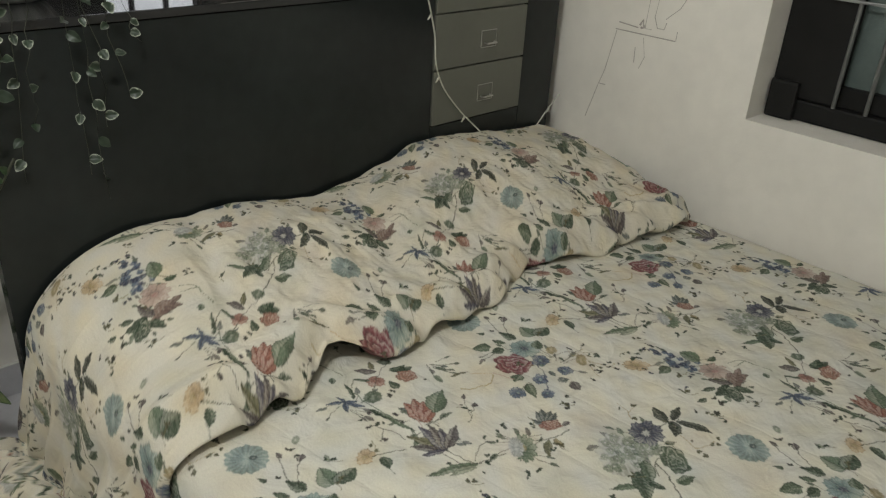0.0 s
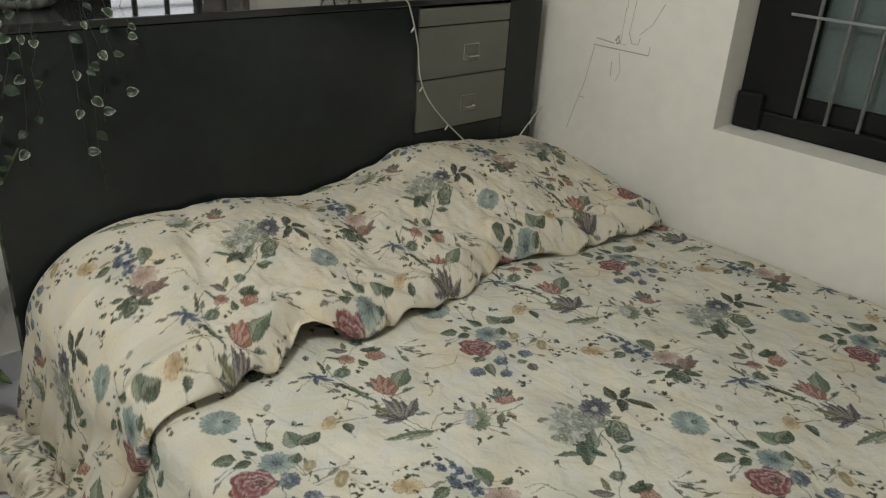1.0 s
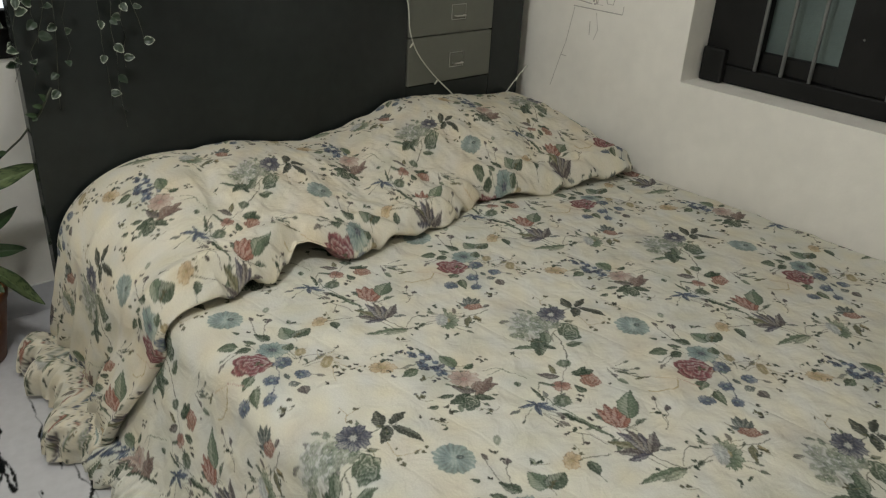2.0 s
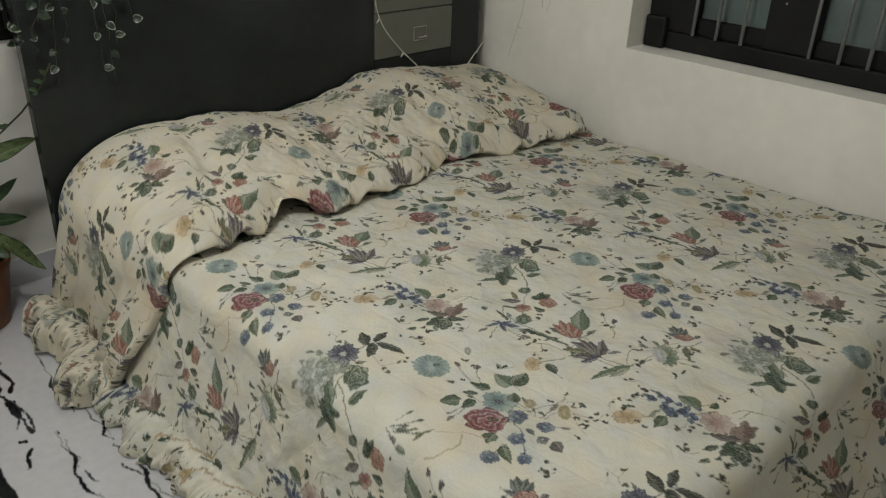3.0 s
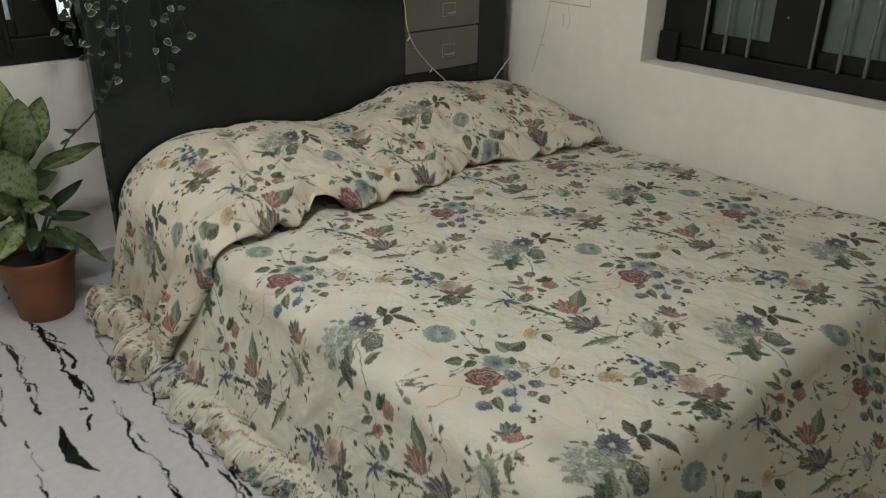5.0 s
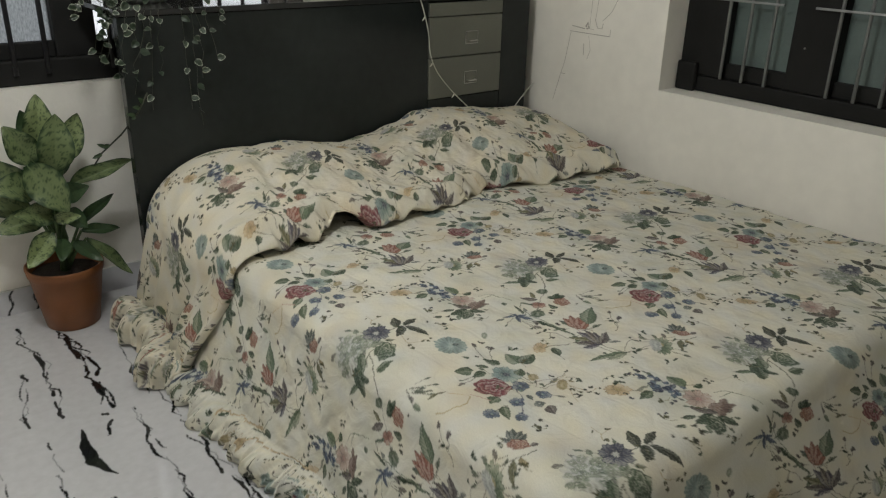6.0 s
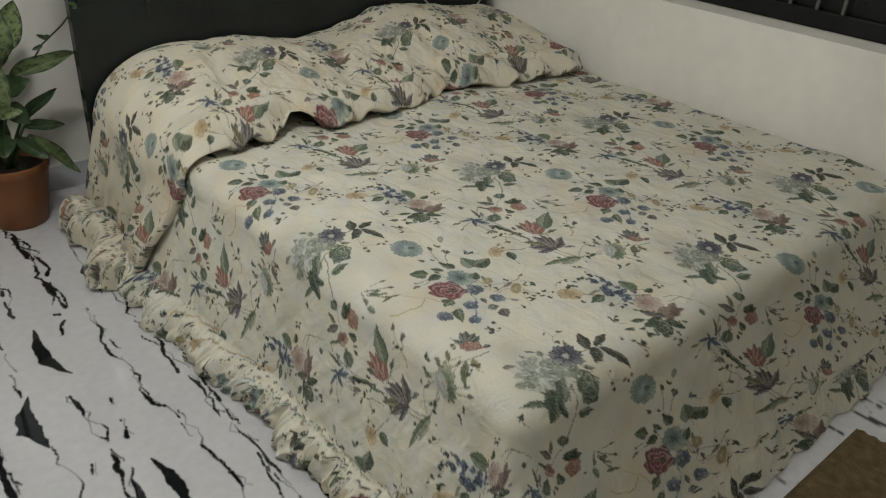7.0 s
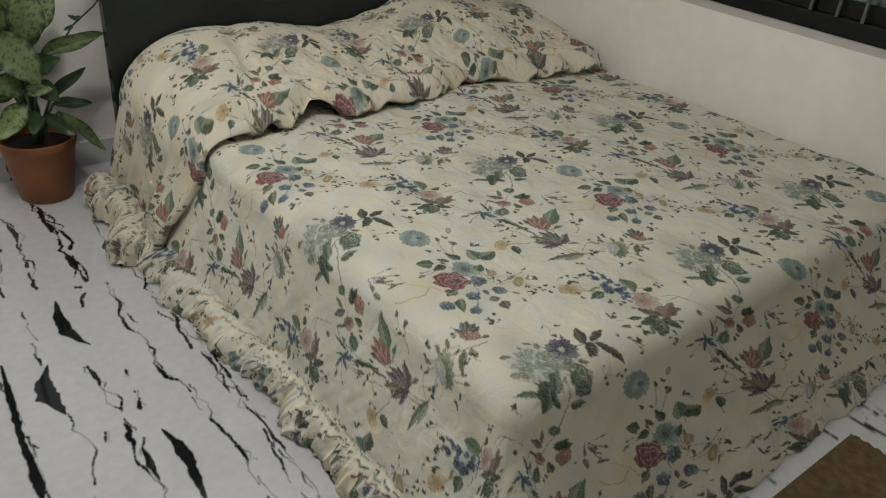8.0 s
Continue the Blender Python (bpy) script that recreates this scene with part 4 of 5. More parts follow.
skew = DR * smooth01(LEFT, LEFT + 0.30, PS) * (0.30 + 0.45 * smooth01(LEFT + 0.5, LEFT + 1.3, PS))   # print sheared along the foot to fit the camera's view
cx_, cy_ = ox + nx * lay - skew + frill * 0.03 * np.sin(PS * 40), oy + ny * lay + frill * (0.05 * gather - np.where(PS < LEFT, 0.6 * PS, 0.6 * LEFT))
col = print_at(cx_, cy_)
HANG = np.stack([ox + nx * off, oy + ny * off, pz], -1)
seam = int(np.searchsorted(drop, roll + 0.76 * (0.575 - roll)))
grid_mesh("hanging_side", HANG[:, :seam + 1], CLOTH, col[:, :seam + 1], spread, "flower-printed side hanging to the floor")
grid_mesh("frill", HANG[:, seam:], CLOTH, col[:, seam:], spread, "gathered frill along the hem")

# ---- the drape over the pillows ----
over = thing("pillow_drape", (1.3, 1.4, BZ), "floral cotton cover draped over pillows and hanging to the floor", "bedspread")
over.location = (0, 0, 0)
SX0 = 0.58                                  # where the drape starts to fall over the bed's side
s_side, s_top = np.linspace(0, 0.80, 250, endpoint=False), np.linspace(0, WALL_X - 0.012 - SX0, 660)
q_rows = np.concatenate([np.linspace(-0.055, 0, 9, endpoint=False), np.linspace(0, 1, 240)])
SS, Q = np.meshgrid(np.concatenate([-(0.80 - s_side), s_top]), q_rows, indexing="ij")
side = np.clip(-SS, 0, None)                # length of cloth past the bed's edge
qq = np.clip(Q, 0, 1)
soft = smooth01(0.0, 0.55, qq)              # the shoulder is tight at the hem and wide over the pillow
shoulder = SX0 + 0.015 + 0.125 * soft
right = WALL_X - 0.012 - 0.125 * (1 - smooth01(0.0, 0.65, qq))   # the front corner stops short of the wall
top_x = shoulder + np.clip(SS, 0, None) * (right - shoulder) / (WALL_X - 0.012 - SX0)


def hem_line(x):
    return 1.098 + 0.008 * np.sin(x * 17 + 1.0) + 0.006 * np.sin(x * 41) + 0.062 * np.exp(-((x - 0.865) / 0.065) ** 2) + 0.078 * np.exp(-((x - 1.54) / 0.17) ** 2) - 0.035 * smooth01(1.8, 2.2, x)


def crest(x):
    """Height of the pillows under the cover where they meet the headboard."""
    return 0.670 - 0.046 * np.exp(-((x - 1.20) / 0.18) ** 2) + 0.034 * smooth01(1.46, 1.57, x) - 0.055 * smooth01(1.62, 2.2, x) - 0.075 * smooth01(2.16, 2.30, x)


def ridge(x):
    return 1.60 + 0.05 * smooth01(1.15, 1.6, x)


front = hem_line(top_x)
back = 1.695
yy = front + (back - front) * qq
rise = np.sin(0.5 * math.pi * np.clip((yy - front) / (ridge(top_x) - front), 0, 1)) ** 0.9
fall = smooth01(0.0, 1.0, (yy - ridge(top_x)) / (back + 0.12 - ridge(top_x)))
hz = BZ + 0.034 + (crest(top_x) - BZ - 0.034) * rise * (1 - 0.12 * fall)
hz += 0.030 * np.exp(-((yy - front - 0.05) / 0.05) ** 2)
hz += 0.020 * np.exp(-((top_x - 0.87) / 0.085) ** 4) * np.exp(-((yy - front) / 0.09) ** 2)
wr = 0.012 * lumps(top_x, yy, 12.0, 12) + 0.008 * lumps(top_x * 1.6, yy, 30.0, 13) + 0.0030 * lumps(top_x, yy * 1.5, 75.0, 14)
wr += 0.010 * np.sin(top_x * 55 + 9 * np.sin(yy * 6) + 2 * yy * 8) * np.exp(-((yy - front) / 0.10) ** 2)
wr -= 0.020 * np.exp(-((top_x - 0.74 - 0.3 * (yy - 1.4)) / 0.028) ** 2) * smooth01(1.25, 1.4, yy)
wr -= 0.022 * np.exp(-((top_x - 1.22 - 0.5 * (yy - 1.4)) / 0.045) ** 2) * smooth01(1.2, 1.35, yy)
hz += wr * (1 - 0.65 * smooth01(1.42, 1.60, yy))
# rolled front edge
curl = np.clip(-Q, 0, None) / 0.055
lift = 0.034 * (1 - 0.75 * np.exp(-((top_x - 0.87) / 0.07) ** 4)) * (1 - smooth01(0, 0.2, side))
yy = yy - 0.012 * np.sin(curl * math.pi) + 0.03 * smooth01(0.5, 1.0, curl)
hz = hz - curl * lift * 1.15
# the fall over the side, round a soft shoulder
RX, RZ = 0.165 + 0.145 * soft, 0.14 + 0.10 * soft
arc = 0.5 * (RX + RZ) * ARC
ang = np.clip(side / arc, 0, 1) * ARC
low = np.clip(side - arc, 0, None)
lowf = low / (0.80 - arc)
edge_z = hz
sx_ = top_x - RX * np.sin(ang) - 0.012 * np.sin(lowf * math.pi) * soft - 0.020 * lowf ** 2.0
room_z = np.clip(edge_z - RZ, 0.05, None)
pz = edge_z - RZ * (1 - np.cos(ang)) - lowf * (room_z - 0.012)
py = yy + (0.02 + 0.19 * lowf) * (1 - qq) * smooth01(0, 0.2, side) + lowf * qq * 0.18
fo = np.sin(yy * 38 + 2 * np.sin(yy * 9)) * 0.6 + np.sin(yy * 71 + 1) * 0.35 + 0.5 * lumps(yy * 2.0, SS * 0.6, 26.0, 35)
frl = smooth01(0.74, 0.88, lowf) * (0.3 + 0.7 * smooth01(0.0, 0.14, qq))
gath = lumps(yy, SS * 0.7, 34.0, 33, 3) * 1.15
sx_ -= (0.018 * fo * np.clip(lowf * 1.5 + 0.15 * smooth01(0.05, 0.25, side), 0, 1) + frl * (0.10 * smooth01(0.74, 0.95, lowf) + 0.028 * gath + 0.008 * np.sin(yy * 130 + 5 * gath)))
sx_ -= 0.095 * smooth01(0.0, 0.7, lowf) * (1 - smooth01(0.05, 0.45, qq))
sx_ += curl * 0.055 * smooth01(0.05, 0.3, side)
pz += frl * (0.065 * np.sin(np.clip((lowf - 0.74) / 0.26, 0, 1) * math.pi) + 0.022 * gath)
cu = top_x - side * (1 + 0.5 * frl) + 0.03 * frl * gath
cv = hem_line(top_x) + (back + 0.16 - 1.105) * qq - 0.055 * curl + frl * (0.08 * gath + 0.6 * yy)
cv += 0.050 * (1 - smooth01(0.0, 0.34, qq)) * (np.exp(-((top_x - 0.98) / 0.13) ** 2) + np.exp(-((top_x - 1.57) / 0.13) ** 2))   # print shifted at two hem spots to hide roses from the camera's view
COVER = np.stack([sx_, py, np.maximum(pz, 0.004)], -1)
tone = print_at(1.068 * cu - 0.181 * cv + 0.468, 0.081 * cu + 0.829 * cv - 0.799)
tone[..., :3] *= np.array((1.025, 0.99, 0.95))   # tinted slightly warmer than the bedspread
cut = [0, 54, 215, COVER.shape[0] - 1]
for k, (nm, lab) in enumerate((("frill", "gathered frill lying on the floor"), ("hanging_end", "end hanging over the bed's side"), ("cover", "cover over the pillows"))):
    grid_mesh(nm, COVER[cut[k]:cut[k + 1] + 1], CLOTH, tone[cut[k]:cut[k + 1] + 1], over, lab)


# ---- potted plants ----
LEAF = printed("variegated_leaf", 0.42, 160.0, 0.1, spec=0.4)
STALK = material("green_stalk", (0.07, 0.12, 0.045), 0.5, vary=0.25, scale=30)
VINE = material("brown_green_vine", (0.03, 0.034, 0.018), 0.6, vary=0.3, scale=40)


def blade(parent, base, tip, width, face, droop, seed, style, name="leaf", size=(15, 11)):
    """A leaf from base to tip, its face towards face, bent down by droop, folded along its rib; style sets the variegation."""
    n, m = size
    base, tip, face = Vector(base), Vector(tip), Vector(face)
    along = tip - base
    length = along.length
    side = along.cross(face).normalized()
    up = side.cross(along).normalized()
    s, w = np.meshgrid(np.linspace(0, 1, n), np.linspace(-1, 1, m), indexing="ij")
    half = width * 0.5 * np.sin(math.pi * np.clip(s, 0.02, 0.995) ** 0.82) ** 0.72
    if style == "heart":
        half = width * 0.5 * np.sin(math.pi * np.clip(s, 0.03, 0.985) ** 0.68) ** 0.62
    lift = length * (0.22 * np.abs(w) * half / (width * 0.5 + 1e-6) * 0.6 - droop * s ** 2) + 0.010 * length / 0.2 * np.sin(s * 9 + seed) * np.abs(w)
    rgb = []
    for vec in (0, 1, 2):
        rgb.append(base[vec] + along[vec] * s + side[vec] * w * half + up[vec] * lift)
    P = np.stack(rgb, -1)
    rng = np.random.default_rng(seed)
    if style == "heart":
        rim = smooth01(0.74, 0.93, np.abs(w) + 0.07 * rng.normal(0, 1, w.shape))
        rim = np.maximum(rim, smooth01(0.84, 0.95, s)) * rng.choice((0.06, 0.35, 0.85, 1.0))
        C = np.array((0.016, 0.030, 0.015)) * (1 - rim[..., None]) + np.array((0.42, 0.45, 0.36)) * rim[..., None]
    else:
        blotch = lumps(s * length * 1.0, w * half, 210.0, seed + 40, 2) + 0.5 * rng.normal(0, 1, w.shape)
        pale = (1 - smooth01(0.70, 1.0, np.abs(w) + 0.10 * np.sin(s * 31 + seed))) * smooth01(0.02, 0.15, s)
        pale = pale * (1 - smooth01(0.35, 0.75, blotch) * 0.85) * {"pale": 1.0, "speck": 0.62, "green": 0.10}[style]
        pale = np.maximum(pale, 0.5 * np.exp(-(w / 0.10) ** 2) * (style != "green"))
        C = np.array((0.017, 0.043, 0.015)) * (1 - pale[..., None]) + np.array((0.21, 0.26, 0.115)) * pale[..., None]
    return grid_mesh(name, P, LEAF, C, parent)


PX, PY = 0.190, 2.005
plant = thing("potted_plant", (PX, PY, 0), "leafy dieffenbachia with speckled leaves in a terracotta-coloured pot", "potted plant")
plant.location = (0, 0, 0)
part("pot", turned([(0.088, 0.0), (0.094, 0.004), (0.112, 0.11), (0.127, 0.205), (0.131, 0.209), (0.136, 0.238), (0.135, 0.243), (0.130, 0.244), (0.127, 0.240), (0.122, 0.207), (0.116, 0.195)], 44, at=(PX, PY, 0)), CLAY, plant, "terracotta-coloured plastic pot", True)
part("soil", turned([(0.05, 0.19), (0.119, 0.196), (0.122, 0.2045), (0.06, 0.216), (0.01, 0.212)], 30, at=(PX, PY, 0)), SOIL, plant, "dark potting soil", True)
part("stem", rod([(PX, PY, 0.20), (PX + 0.01, PY - 0.01, 0.34), (PX + 0.005, PY, 0.50), (PX, PY, 0.62)], 0.017, 10, taper=[1.1, 1, 0.8, 0.5]), STALK, plant, "thick green stem", True)
TOWARD = (-0.15, -1.0, 0.35)
for k, (start, tip, width, style, droop) in enumerate((
        ((-0.012, 0.00, 0.66), (0.000, -0.01, 0.865), 0.105, "pale", 0.02), ((0.012, -0.06, 0.60), (0.036, -0.075, 0.805), 0.120, "speck", 0.06),
        ((0.060, 0.00, 0.62), (0.125, 0.00, 0.785), 0.090, "pale", 0.04), ((0.055, -0.03, 0.54), (0.275, -0.06, 0.607), 0.060, "speck", 0.06),
        ((-0.080, -0.09, 0.65), (0.010, -0.17, 0.490), 0.125, "speck", 0.10), ((-0.046, -0.03, 0.64), (-0.120, -0.05, 0.775), 0.105, "speck", 0.08),
        ((-0.040, -0.09, 0.40), (-0.150, -0.17, 0.315), 0.080, "pale", -0.05), ((0.076, -0.06, 0.34), (0.200, -0.12, 0.185), 0.045, "speck", -0.06),
        ((0.069, -0.01, 0.38), (0.200, -0.03, 0.480), 0.042, "green", 0.06), ((0.067, -0.04, 0.365), (0.195, -0.07, 0.358), 0.042, "green", 0.05),
        ((-0.025, -0.08, 0.463), (-0.135, -0.15, 0.500), 0.085, "speck", 0.25), ((-0.026, -0.10, 0.45), (0.045, -0.15, 0.460), 0.050, "pale", 0.10),
        ((-0.059, -0.05, 0.546), (-0.185, -0.10, 0.600), 0.110, "speck", 0.22), ((-0.050, -0.05, 0.44), (-0.205, -0.08, 0.445), 0.090, "speck", 0.20),
        ((0.000, 0.05, 0.58), (-0.040, 0.08, 0.800), 0.100, "green", 0.02), ((0.030, 0.05, 0.55), (0.085, 0.08, 0.690), 0.080, "green", 0.05),
        ((-0.060, 0.04, 0.52), (-0.230, 0.06, 0.660), 0.100, "speck", 0.20), ((0.010, -0.08, 0.52), (0.080, -0.15, 0.560), 0.075, "green", 0.15),
        ((-0.010, -0.08, 0.36), (-0.040, -0.18, 0.330), 0.060, "green", 0.10), ((0.030, -0.07, 0.34), (0.090, -0.17, 0.290), 0.050, "green", 0.10),
        ((-0.050, 0.05, 0.42), (-0.250, 0.06, 0.520), 0.090, "speck", 0.25), ((0.020, -0.07, 0.46), (0.060, -0.16, 0.420), 0.065, "green", 0.12))):
    at_, tip_ = Vector((PX + start[0], PY + start[1], start[2])), Vector((PX + tip[0], PY + tip[1], tip[2]))
    root = Vector((PX + start[0] * 0.15, PY + start[1] * 0.15, max(0.22, start[2] - 0.16)))
    part("leaf_stalk", rod([root, root.lerp(at_, 0.5) + Vector((start[0] * -0.1, start[1] * -0.1, 0)), at_], 0.0065, 7, taper=[1.2, 1, 0.7]), STALK, plant, smooth=True)
    blade(plant, at_, tip_, width, TOWARD if abs(tip[0]) < 0.16 else (-0.1, -0.8, 0.6), droop, k + 3, style, size=(41, 25))

# trailing plant in a fluted bowl on the headboard
BXP, BYP = 0.585, 1.94
trail = thing("trailing_plant", (BXP, BYP, HZ), "variegated trailing vine in a fluted white bowl on the headboard", "potted plant")
trail.location = (0, 0, 0)
part("bowl", turned([(0.050, 0.0), (0.062, 0.003), (0.074, 0.012), (0.092, 0.04), (0.103, 0.085), (0.105, 0.108), (0.110, 0.111), (0.110, 0.119), (0.103, 0.120), (0.097, 0.108), (0.088, 0.098)], 96, 0.04, 16, at=(BXP, BYP, HZ)), BOWL, trail, "fluted white bowl", True)
part("soil", turned([(0.03, 0.09), (0.085, 0.096), (0.090, 0.102), (0.04, 0.110), (0.01, 0.109)], 24, at=(BXP, BYP, HZ)), SOIL, trail, "dark potting soil", True)
vr = random.Random(5)
ENDS = ((0.33, 1.655, 1.00, 8), (0.375, 1.64, 0.93, 9), (0.42, 1.655, 0.90, 9), (0.44, 1.63, 1.02, 7), (0.47, 1.67, 0.84, 9), (0.50, 1.64, 0.96, 7),
        (0.37, 1.80, 0.98, 13), (0.40, 1.78, 0.93, 13), (0.42, 1.74, 1.05, 12), (0.385, 1.82, 1.08, 12), (0.60, 1.66, 0.83, 9), (0.63, 1.645, 0.775, 9), (0.655, 1.66, 0.93, 8), (0.70, 1.66, 0.985, 7), (0.36, 1.75, 1.10, 8), (0.30, 1.85, 1.12, 8), (0.345, 1.80, 1.02, 10), (0.33, 1.88, 1.16, 6), (0.74, 1.66, 1.10, 6))
for ex, ey, ez, count in ENDS:
    a0 = math.atan2(ey - BYP, ex - BXP)
    p0 = Vector((BXP + 0.05 * math.cos(a0), BYP + 0.05 * math.sin(a0), HZ + 0.108))
    p1 = Vector((BXP + 0.118 * math.cos(a0), BYP + 0.118 * math.sin(a0), HZ + 0.138))
    p2 = Vector((ex + (BXP - ex) * 0.25, min(ey, 1.68), HZ + 0.07))
    pts = [p0, p1, p1.lerp(p2, 0.5) + Vector((0, -0.01, 0.02)), p2]
    for k in range(1, 8):
        pts.append(Vector((p2.x + (ex - p2.x) * k / 7 + vr.uniform(-.010, .010), ey + vr.uniform(-.008, .008), p2.z + (ez - p2.z) * k / 7)))
    part("vine", rod(pts, 0.0007, 5), VINE, trail, smooth=True)
    for k in range(int(count * 0.6)):
        f = 3 + (len(pts) - 4.001) * (k + vr.uniform(0.1, 0.9)) / int(count * 0.6)
        p = pts[int(f)].lerp(pts[int(f) + 1], f % 1)
        az, L = vr.uniform(-2.7, -0.4), vr.uniform(0.018, 0.031)
        d = Vector((math.cos(az) * 0.9, math.sin(az) * 0.6, vr.uniform(-0.7, 0.25))).normalized() * L
        blade(trail, p, p + d, L * vr.uniform(0.75, 0.95), (vr.uniform(-.5, .3), -1, vr.uniform(0.1, 0.9)), 0.15, int(f * 977) + k, "heart", size=(9, 9))
for k in range(44):
    a, r = vr.uniform(0, 6.28), vr.uniform(0.02, 0.115)
    p = Vector((BXP + r * math.cos(a), BYP + r * math.sin(a), HZ + 0.115 + vr.uniform(0, 0.08)))
    L = vr.uniform(0.026, 0.045)
    blade(trail, p, p + Vector((math.cos(a) * L, math.sin(a) * L, vr.uniform(-0.02, 0.03))), L * 0.85, (0, -0.5, 1), 0.2, 500 + k, "heart", size=(9, 9))
twig = [Vector((0.455, 1.66, 0.90)), Vector((0.43, 1.70, 0.83)), Vector((0.385, 1.76, 0.75)), Vector((0.33, 1.82, 0.68)), Vector((0.31, 1.86, 0.63))]
part("vine", rod(twig, 0.0028, 6), VINE, trail, smooth=True)
for k in range(9):
    p = twig[k % 4].lerp(twig[k % 4 + 1], vr.uniform(0, 1))
    blade(trail, p, p + Vector((vr.uniform(-.035, -.005), -0.005, vr.uniform(-.01, .02))), 0.014, (0, -1, 0.3), 0.1, 800 + k, "green", size=(7, 7))

# ---- on the headboard: vase, jars, picture ----
VX, VY = 1.52, 1.935
VGLASS = glass("clear_vase_glass", (0.97, 0.99, 0.98), 0.22)
VGLASS.node_tree.nodes["Principled BSDF"].inputs["IOR"].default_value = 1.12
vase = thing("glass_vase", (VX, VY, HZ), "clear glass vase with bare brown twigs", "vase")
vase.location = (0, 0, 0)
part("vessel", turned([(0.050, 0.0), (0.060, 0.004), (0.068, 0.05), (0.066, 0.15), (0.060, 0.22), (0.066, 0.25), (0.063, 0.25), (0.056, 0.22), (0.062, 0.15), (0.063, 0.05), (0.052, 0.014)], 36, at=(VX, VY, HZ)), VGLASS, vase, "clear glass vessel", True)
for k in range(2):
    a = k * 1.9
    top = Vector((VX + 0.10 * math.cos(a), VY + 0.06 * math.sin(a), HZ + 0.42 + 0.03 * k))
    part("twig", rod([Vector((VX - 0.03 * math.cos(a), VY - 0.03 * math.sin(a), HZ + 0.02)), Vector((VX + 0.02 * math.cos(a), VY, HZ + 0.2)), top], 0.003, 6, taper=[1.2, 1, 0.5]), VINE, vase, smooth=True)
part("twig", rod([(VX + 0.02, VY, HZ + 0.30), (VX + 0.075, VY - 0.02, HZ + 0.20), (VX + 0.085, VY - 0.03, HZ + 0.10), (VX + 0.105, VY - 0.03, HZ + 0.05), (VX + 0.155, VY - 0.05, HZ + 0.022)], 0.006, 6, taper=[1, 1.3, 1, 1.1, 0.4]), VINE, vase, smooth=True)
BLUSH = material("smoky_jar_glass", (0.17, 0.15, 0.14), 0.15, vary=0.15, scale=30)
for k, (x, y, s) in enumerate(((1.147, 2.06, 0.92), (1.224, 2.055, 0.95))):
    jar = thing("candle_jar", (x, y, HZ), "small smoky grey candle jar on the glossy headboard", "jar", "jars on the headboard")
    jar.location = (0, 0, 0)
    part("cup", turned([(0.030 * s, 0.0), (0.034 * s, 0.003), (0.036 * s, 0.05), (0.036 * s, 0.056), (0.032 * s, 0.056), (0.030 * s, 0.03)], 24, at=(x, y, HZ)), BLUSH, jar, smooth=True)
    part("wax", turned([(0.015 * s, 0.028), (0.0305 * s, 0.031), (0.029 * s, 0.040), (0.005 * s, 0.042)], 20, at=(x, y, HZ)), CERAMIC, jar, smooth=True)

pic = thing("picture_frame", (0, 0, 0), "white box frame with fairy lights over a brown collage", "picture frame")
PW, PH = 0.36, 0.40
WHITE = material("white_frame_paint", (0.78, 0.75, 0.72), 0.4, vary=0.05, scale=20)
COLLAGE = material("brown_collage_paper", (0.40, 0.26, 0.15), 0.8, vary=0.55, scale=11)
DARKP = material("dark_photo_paper", (0.05, 0.05, 0.055), 0.6, vary=0.4, scale=16)
BULB = emitter("warm_bulb", (1.0, 0.62, 0.25), 14.0)
for lo, hi in (((0, 0, 0), (PW, 0.035, 0.026)), ((0, 0, PH - 0.026), (PW, 0.035, PH)), ((0, 0, 0.0262), (0.026, 0.035, PH - 0.0262)), ((PW - 0.026, 0, 0.0262), (PW, 0.035, PH - 0.0262))):
    part("frame_bar", box(lo, hi, 0.003), WHITE, pic, "white frame bar")
part("backing", box((0.0262, 0.026, 0.0262), (PW - 0.0262, 0.034, PH - 0.0262)), COLLAGE, pic, "brown collage board")
for x, z, w, h, t in ((0.09, 0.045, 0.065, 0.09, -12), (0.24, 0.15, 0.07, 0.08, 15), (0.16, 0.20, 0.08, 0.10, 5), (0.05, 0.25, 0.06, 0.08, 8), (0.26, 0.28, 0.06, 0.07, -8)):
    part("photo", box((-w / 2, 0, -h / 2), (w / 2, 0.003, h / 2)), DARKP, pic).matrix_basis = pose(x + w / 2, 0.021, z + h / 2, 0, t, 0)
pr = random.Random(9)
wire_pts = []
for k in range(12):
    x, z = 0.045 + (k % 4) * 0.088 + pr.uniform(-.02, .02), 0.05 + (k // 4) * 0.12 + pr.uniform(-.02, .02)
    wire_pts.append((x, 0.015, z))
    part("bulb", turned([(0.001, -0.005), (0.005, -0.003), (0.006, 0.001), (0.004, 0.005), (0.001, 0.006)], 10, at=(x, 0.015, z)), BULB, pic, "glowing warm bulb", True)
part("light_wire", rod(wire_pts, 0.0011, 5), VINE, pic)
pic.matrix_basis = pose(2.005, 2.06, HZ, -7, 0, -49)

# ---- fairy-light cord over the headboard and the pillows ----
cord = thing("fairy_light_cord", (1.6, 1.69, HZ), "thin pale fairy-light cord hanging over the headboard", "light cord")
cord.location = (0, 0, 0)
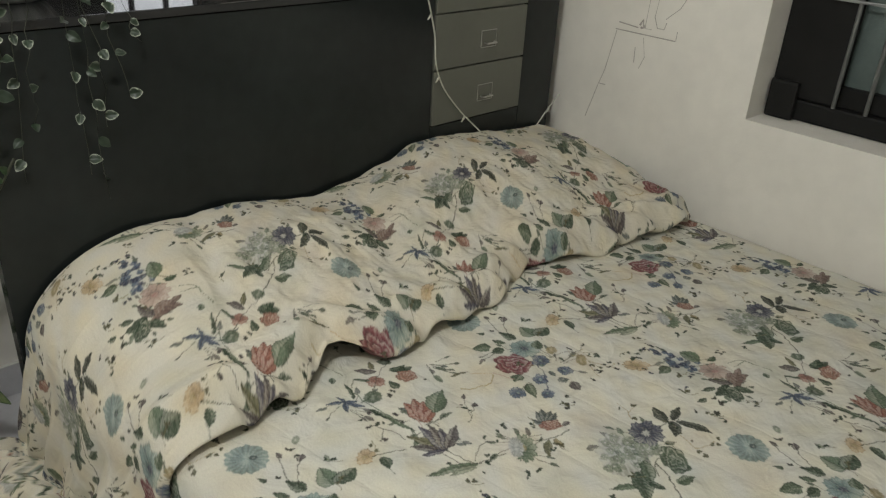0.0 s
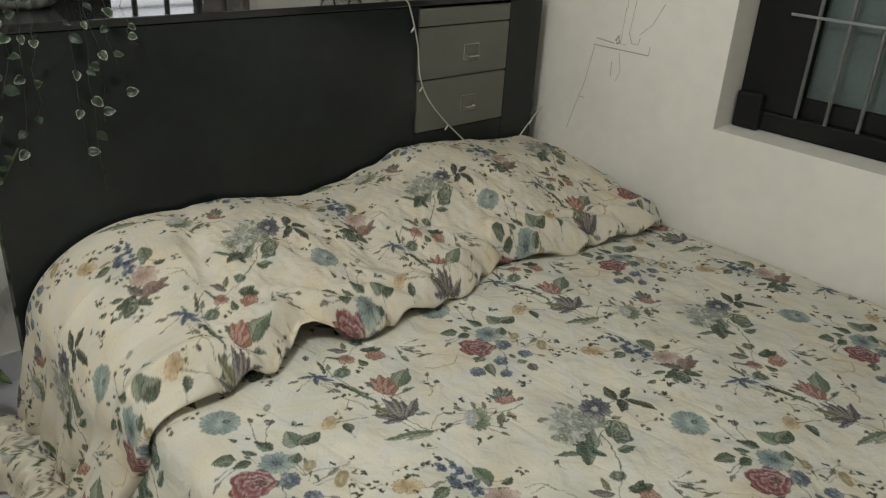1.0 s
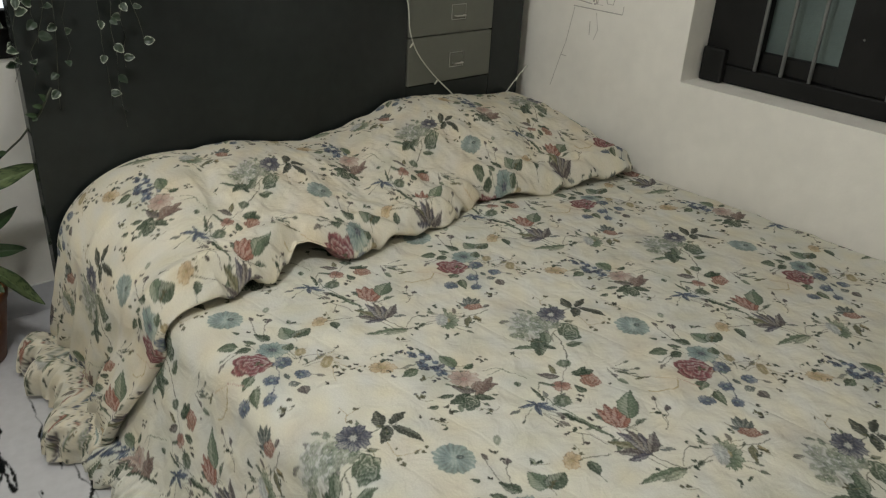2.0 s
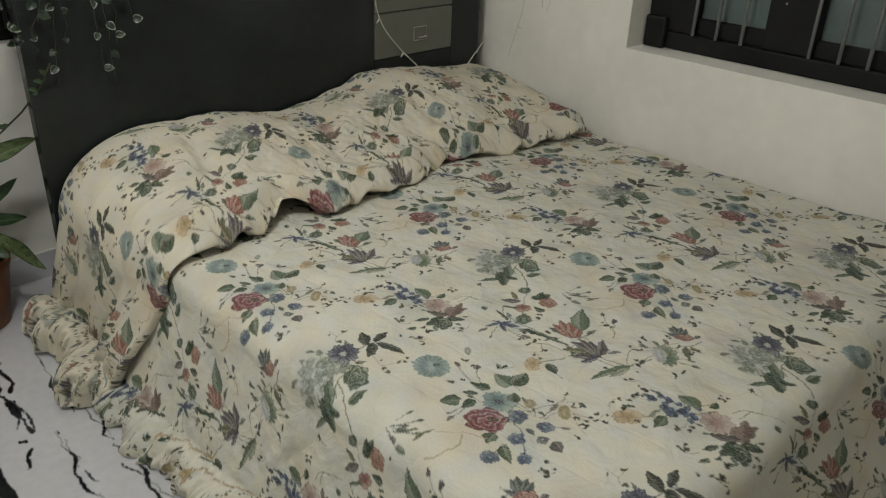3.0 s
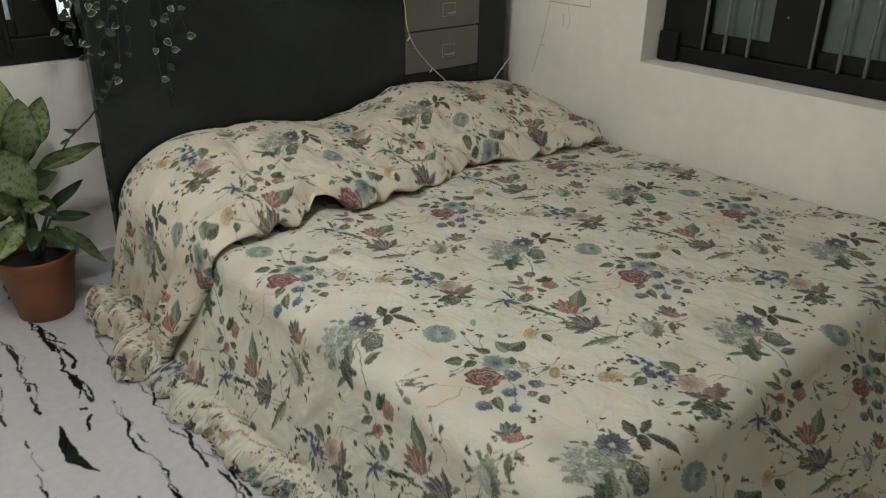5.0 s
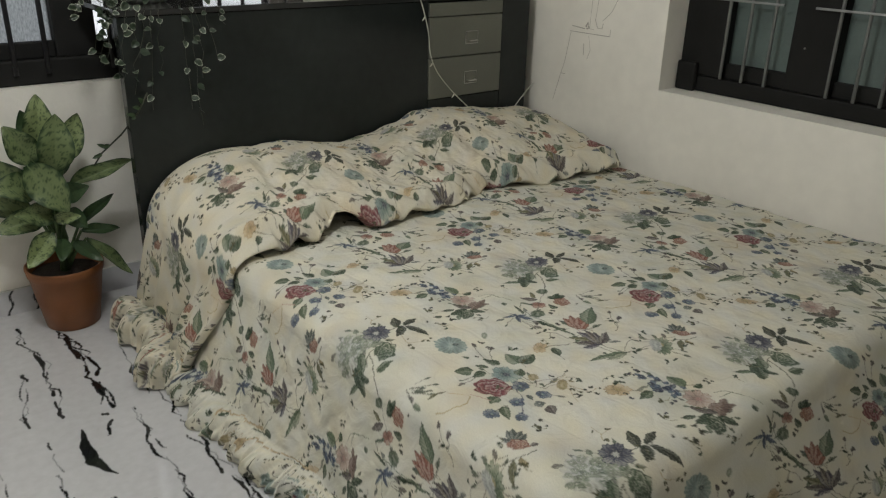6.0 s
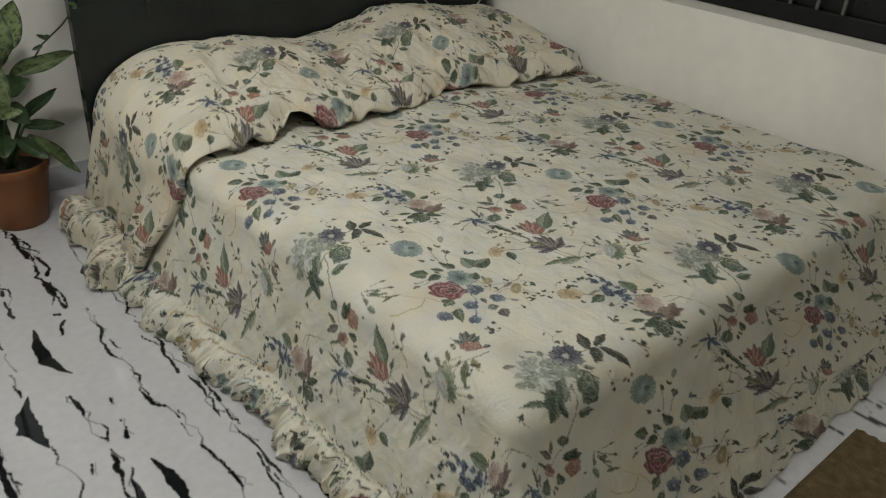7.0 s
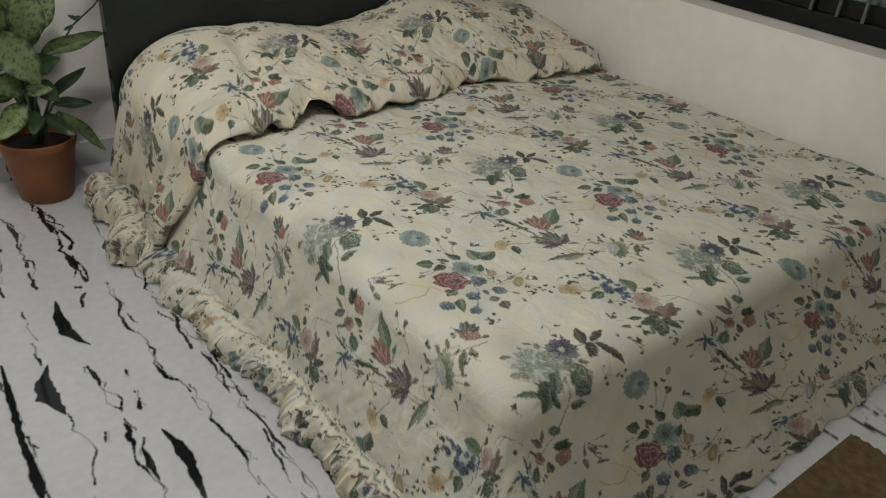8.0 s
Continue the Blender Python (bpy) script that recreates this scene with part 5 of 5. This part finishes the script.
way = [(1.50, 1.93, 1.36), (1.54, 1.80, 1.26), (1.58, 1.702, 1.168), (1.605, 1.698, 1.13), (1.640, 1.697, 1.02), (1.652, 1.697, 0.93), (1.69, 1.697, 0.85), (1.767, 1.695, 0.765), (1.84, 1.69, 0.70), (1.89, 1.69, 0.66),
       (1.98, 1.69, 0.61), (2.08, 1.69, 0.60), (2.14, 1.69, 0.64), (2.21, 1.69, 0.705), (2.262, 1.69, 0.745)]
fine = []
for k in range(len(way) - 1):
    p, q, r, s = (Vector(way[max(0, min(len(way) - 1, k + d))]) for d in (-1, 0, 1, 2))
    for f in (0, 0.25, 0.5, 0.75):
        fine.append(0.5 * (2 * q + (r - p) * f + (2 * p - 5 * q + 4 * r - s) * f * f + (3 * q - p - 3 * r + s) * f ** 3))
fine.append(Vector(way[-1]))
part("wire", rod(fine, 0.0023, 6), CORD, cord, smooth=True)
for k in (14, 22, 29, 35, 52):
    p = fine[k]
    part("bulb", rod([p, p + Vector((-0.010, -0.006, -0.006)), p + Vector((-0.020, -0.008, -0.014))], 0.0030, 6, taper=[0.8, 1.2, 0.6]), CORD, cord, smooth=True)

# ---- pencil marks on the wall ----
marks = thing("wall_drawing", (WALL_X, 1.45, 1.0), "faint unfinished pencil drawing on the cream wall", "drawing")
marks.location = (0, 0, 0)
for line_pts, w in ((((1.525, 1.0), (1.30, 1.0)), 0.0020), (((1.515, 1.024), (1.44, 1.018)), 0.0022), (((1.52, 0.996), (1.545, 0.86), (1.565, 0.80), (1.60, 0.68)), 0.0011), (((1.56, 0.808), (1.535, 0.808)), 0.0013),
                    (((1.435, 1.028), (1.425, 1.045), (1.418, 1.022), (1.43, 1.02)), 0.0045), (((1.41, 1.14), (1.415, 1.02), (1.39, 1.02)), 0.0012), (((1.375, 1.16), (1.385, 1.06), (1.37, 1.028), (1.345, 1.028), (1.34, 1.05)), 0.0013),
                    (((1.265, 1.17), (1.30, 1.10), (1.345, 1.06)), 0.0011), (((1.44, 0.955), (1.437, 0.905)), 0.0013), (((1.415, 0.99), (1.40, 0.93), (1.415, 0.89)), 0.0010), (((1.40, 1.30), (1.41, 1.20), (1.405, 1.14)), 0.0010), (((1.36, 1.42), (1.365, 1.25), (1.375, 1.16)), 0.0010),
                    (((1.298, 1.0), (1.297, 1.03)), 0.0010)):
    part("stroke", rod([(WALL_X - 0.0004, y, z) for y, z in line_pts], w, 5), PENCIL, marks)

# ---- coir mat on the floor beyond the foot of the bed ----
mat = thing("door_mat", (1.15, -0.9, 0), "golden brown ribbed coir mat on the marble floor", "mat")
mat.location = (0, 0, 0)
mx, my = np.meshgrid(np.arange(0.62, 1.614, 0.006), np.arange(-1.12, -0.494, 0.006), indexing="ij")
mz = 0.010 + 0.0028 * np.sin(mx * 2 * math.pi / 0.018) * np.sin(my * 2 * math.pi / 0.03) + 0.0015 * lumps(mx, my, 60, 41)
rim = np.minimum(np.minimum(mx - 0.62, 1.608 - mx), np.minimum(my + 1.12, -0.500 - my))
mz = np.where(rim < 0.006, 0.001, mz + 0.002 * (rim < 0.02))
grid_mesh("mat_body", np.stack([mx, my, mz], -1), MAT, None, mat)

# ---- ceiling light: unseen bulb and fitting, added round the lamp ----
added_ceiling_light = thing("added_ceiling_light", (LAMP_AT[0], LAMP_AT[1], TOP), "unseen white bulb on a ceiling rose, added to carry the room's lamp", "ceiling light")
added_ceiling_light.location = (0, 0, 0)
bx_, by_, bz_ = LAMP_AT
part("ceiling_rose", box((bx_ - 0.05, by_ - 0.05, TOP - 0.025), (bx_ + 0.05, by_ + 0.05, TOP - 0.001), 0.008), WHITE, added_ceiling_light)
part("cord", rod([(bx_, by_, TOP - 0.02), (bx_, by_, bz_ + 0.20)], 0.004, 8), WHITE, added_ceiling_light)
part("holder", rod([(bx_, by_, bz_ + 0.205), (bx_, by_, bz_ + 0.145)], 0.019, 16), WHITE, added_ceiling_light)
part("bulb", rod([(bx_, by_, bz_ + 0.15), (bx_, by_, bz_ + 0.13), (bx_, by_, bz_ + 0.085)], 0.027, 16), emitter("added_bulb_glow", (1.0, 0.99, 0.95), 6.0), added_ceiling_light, "added glowing white bulb, out of view")
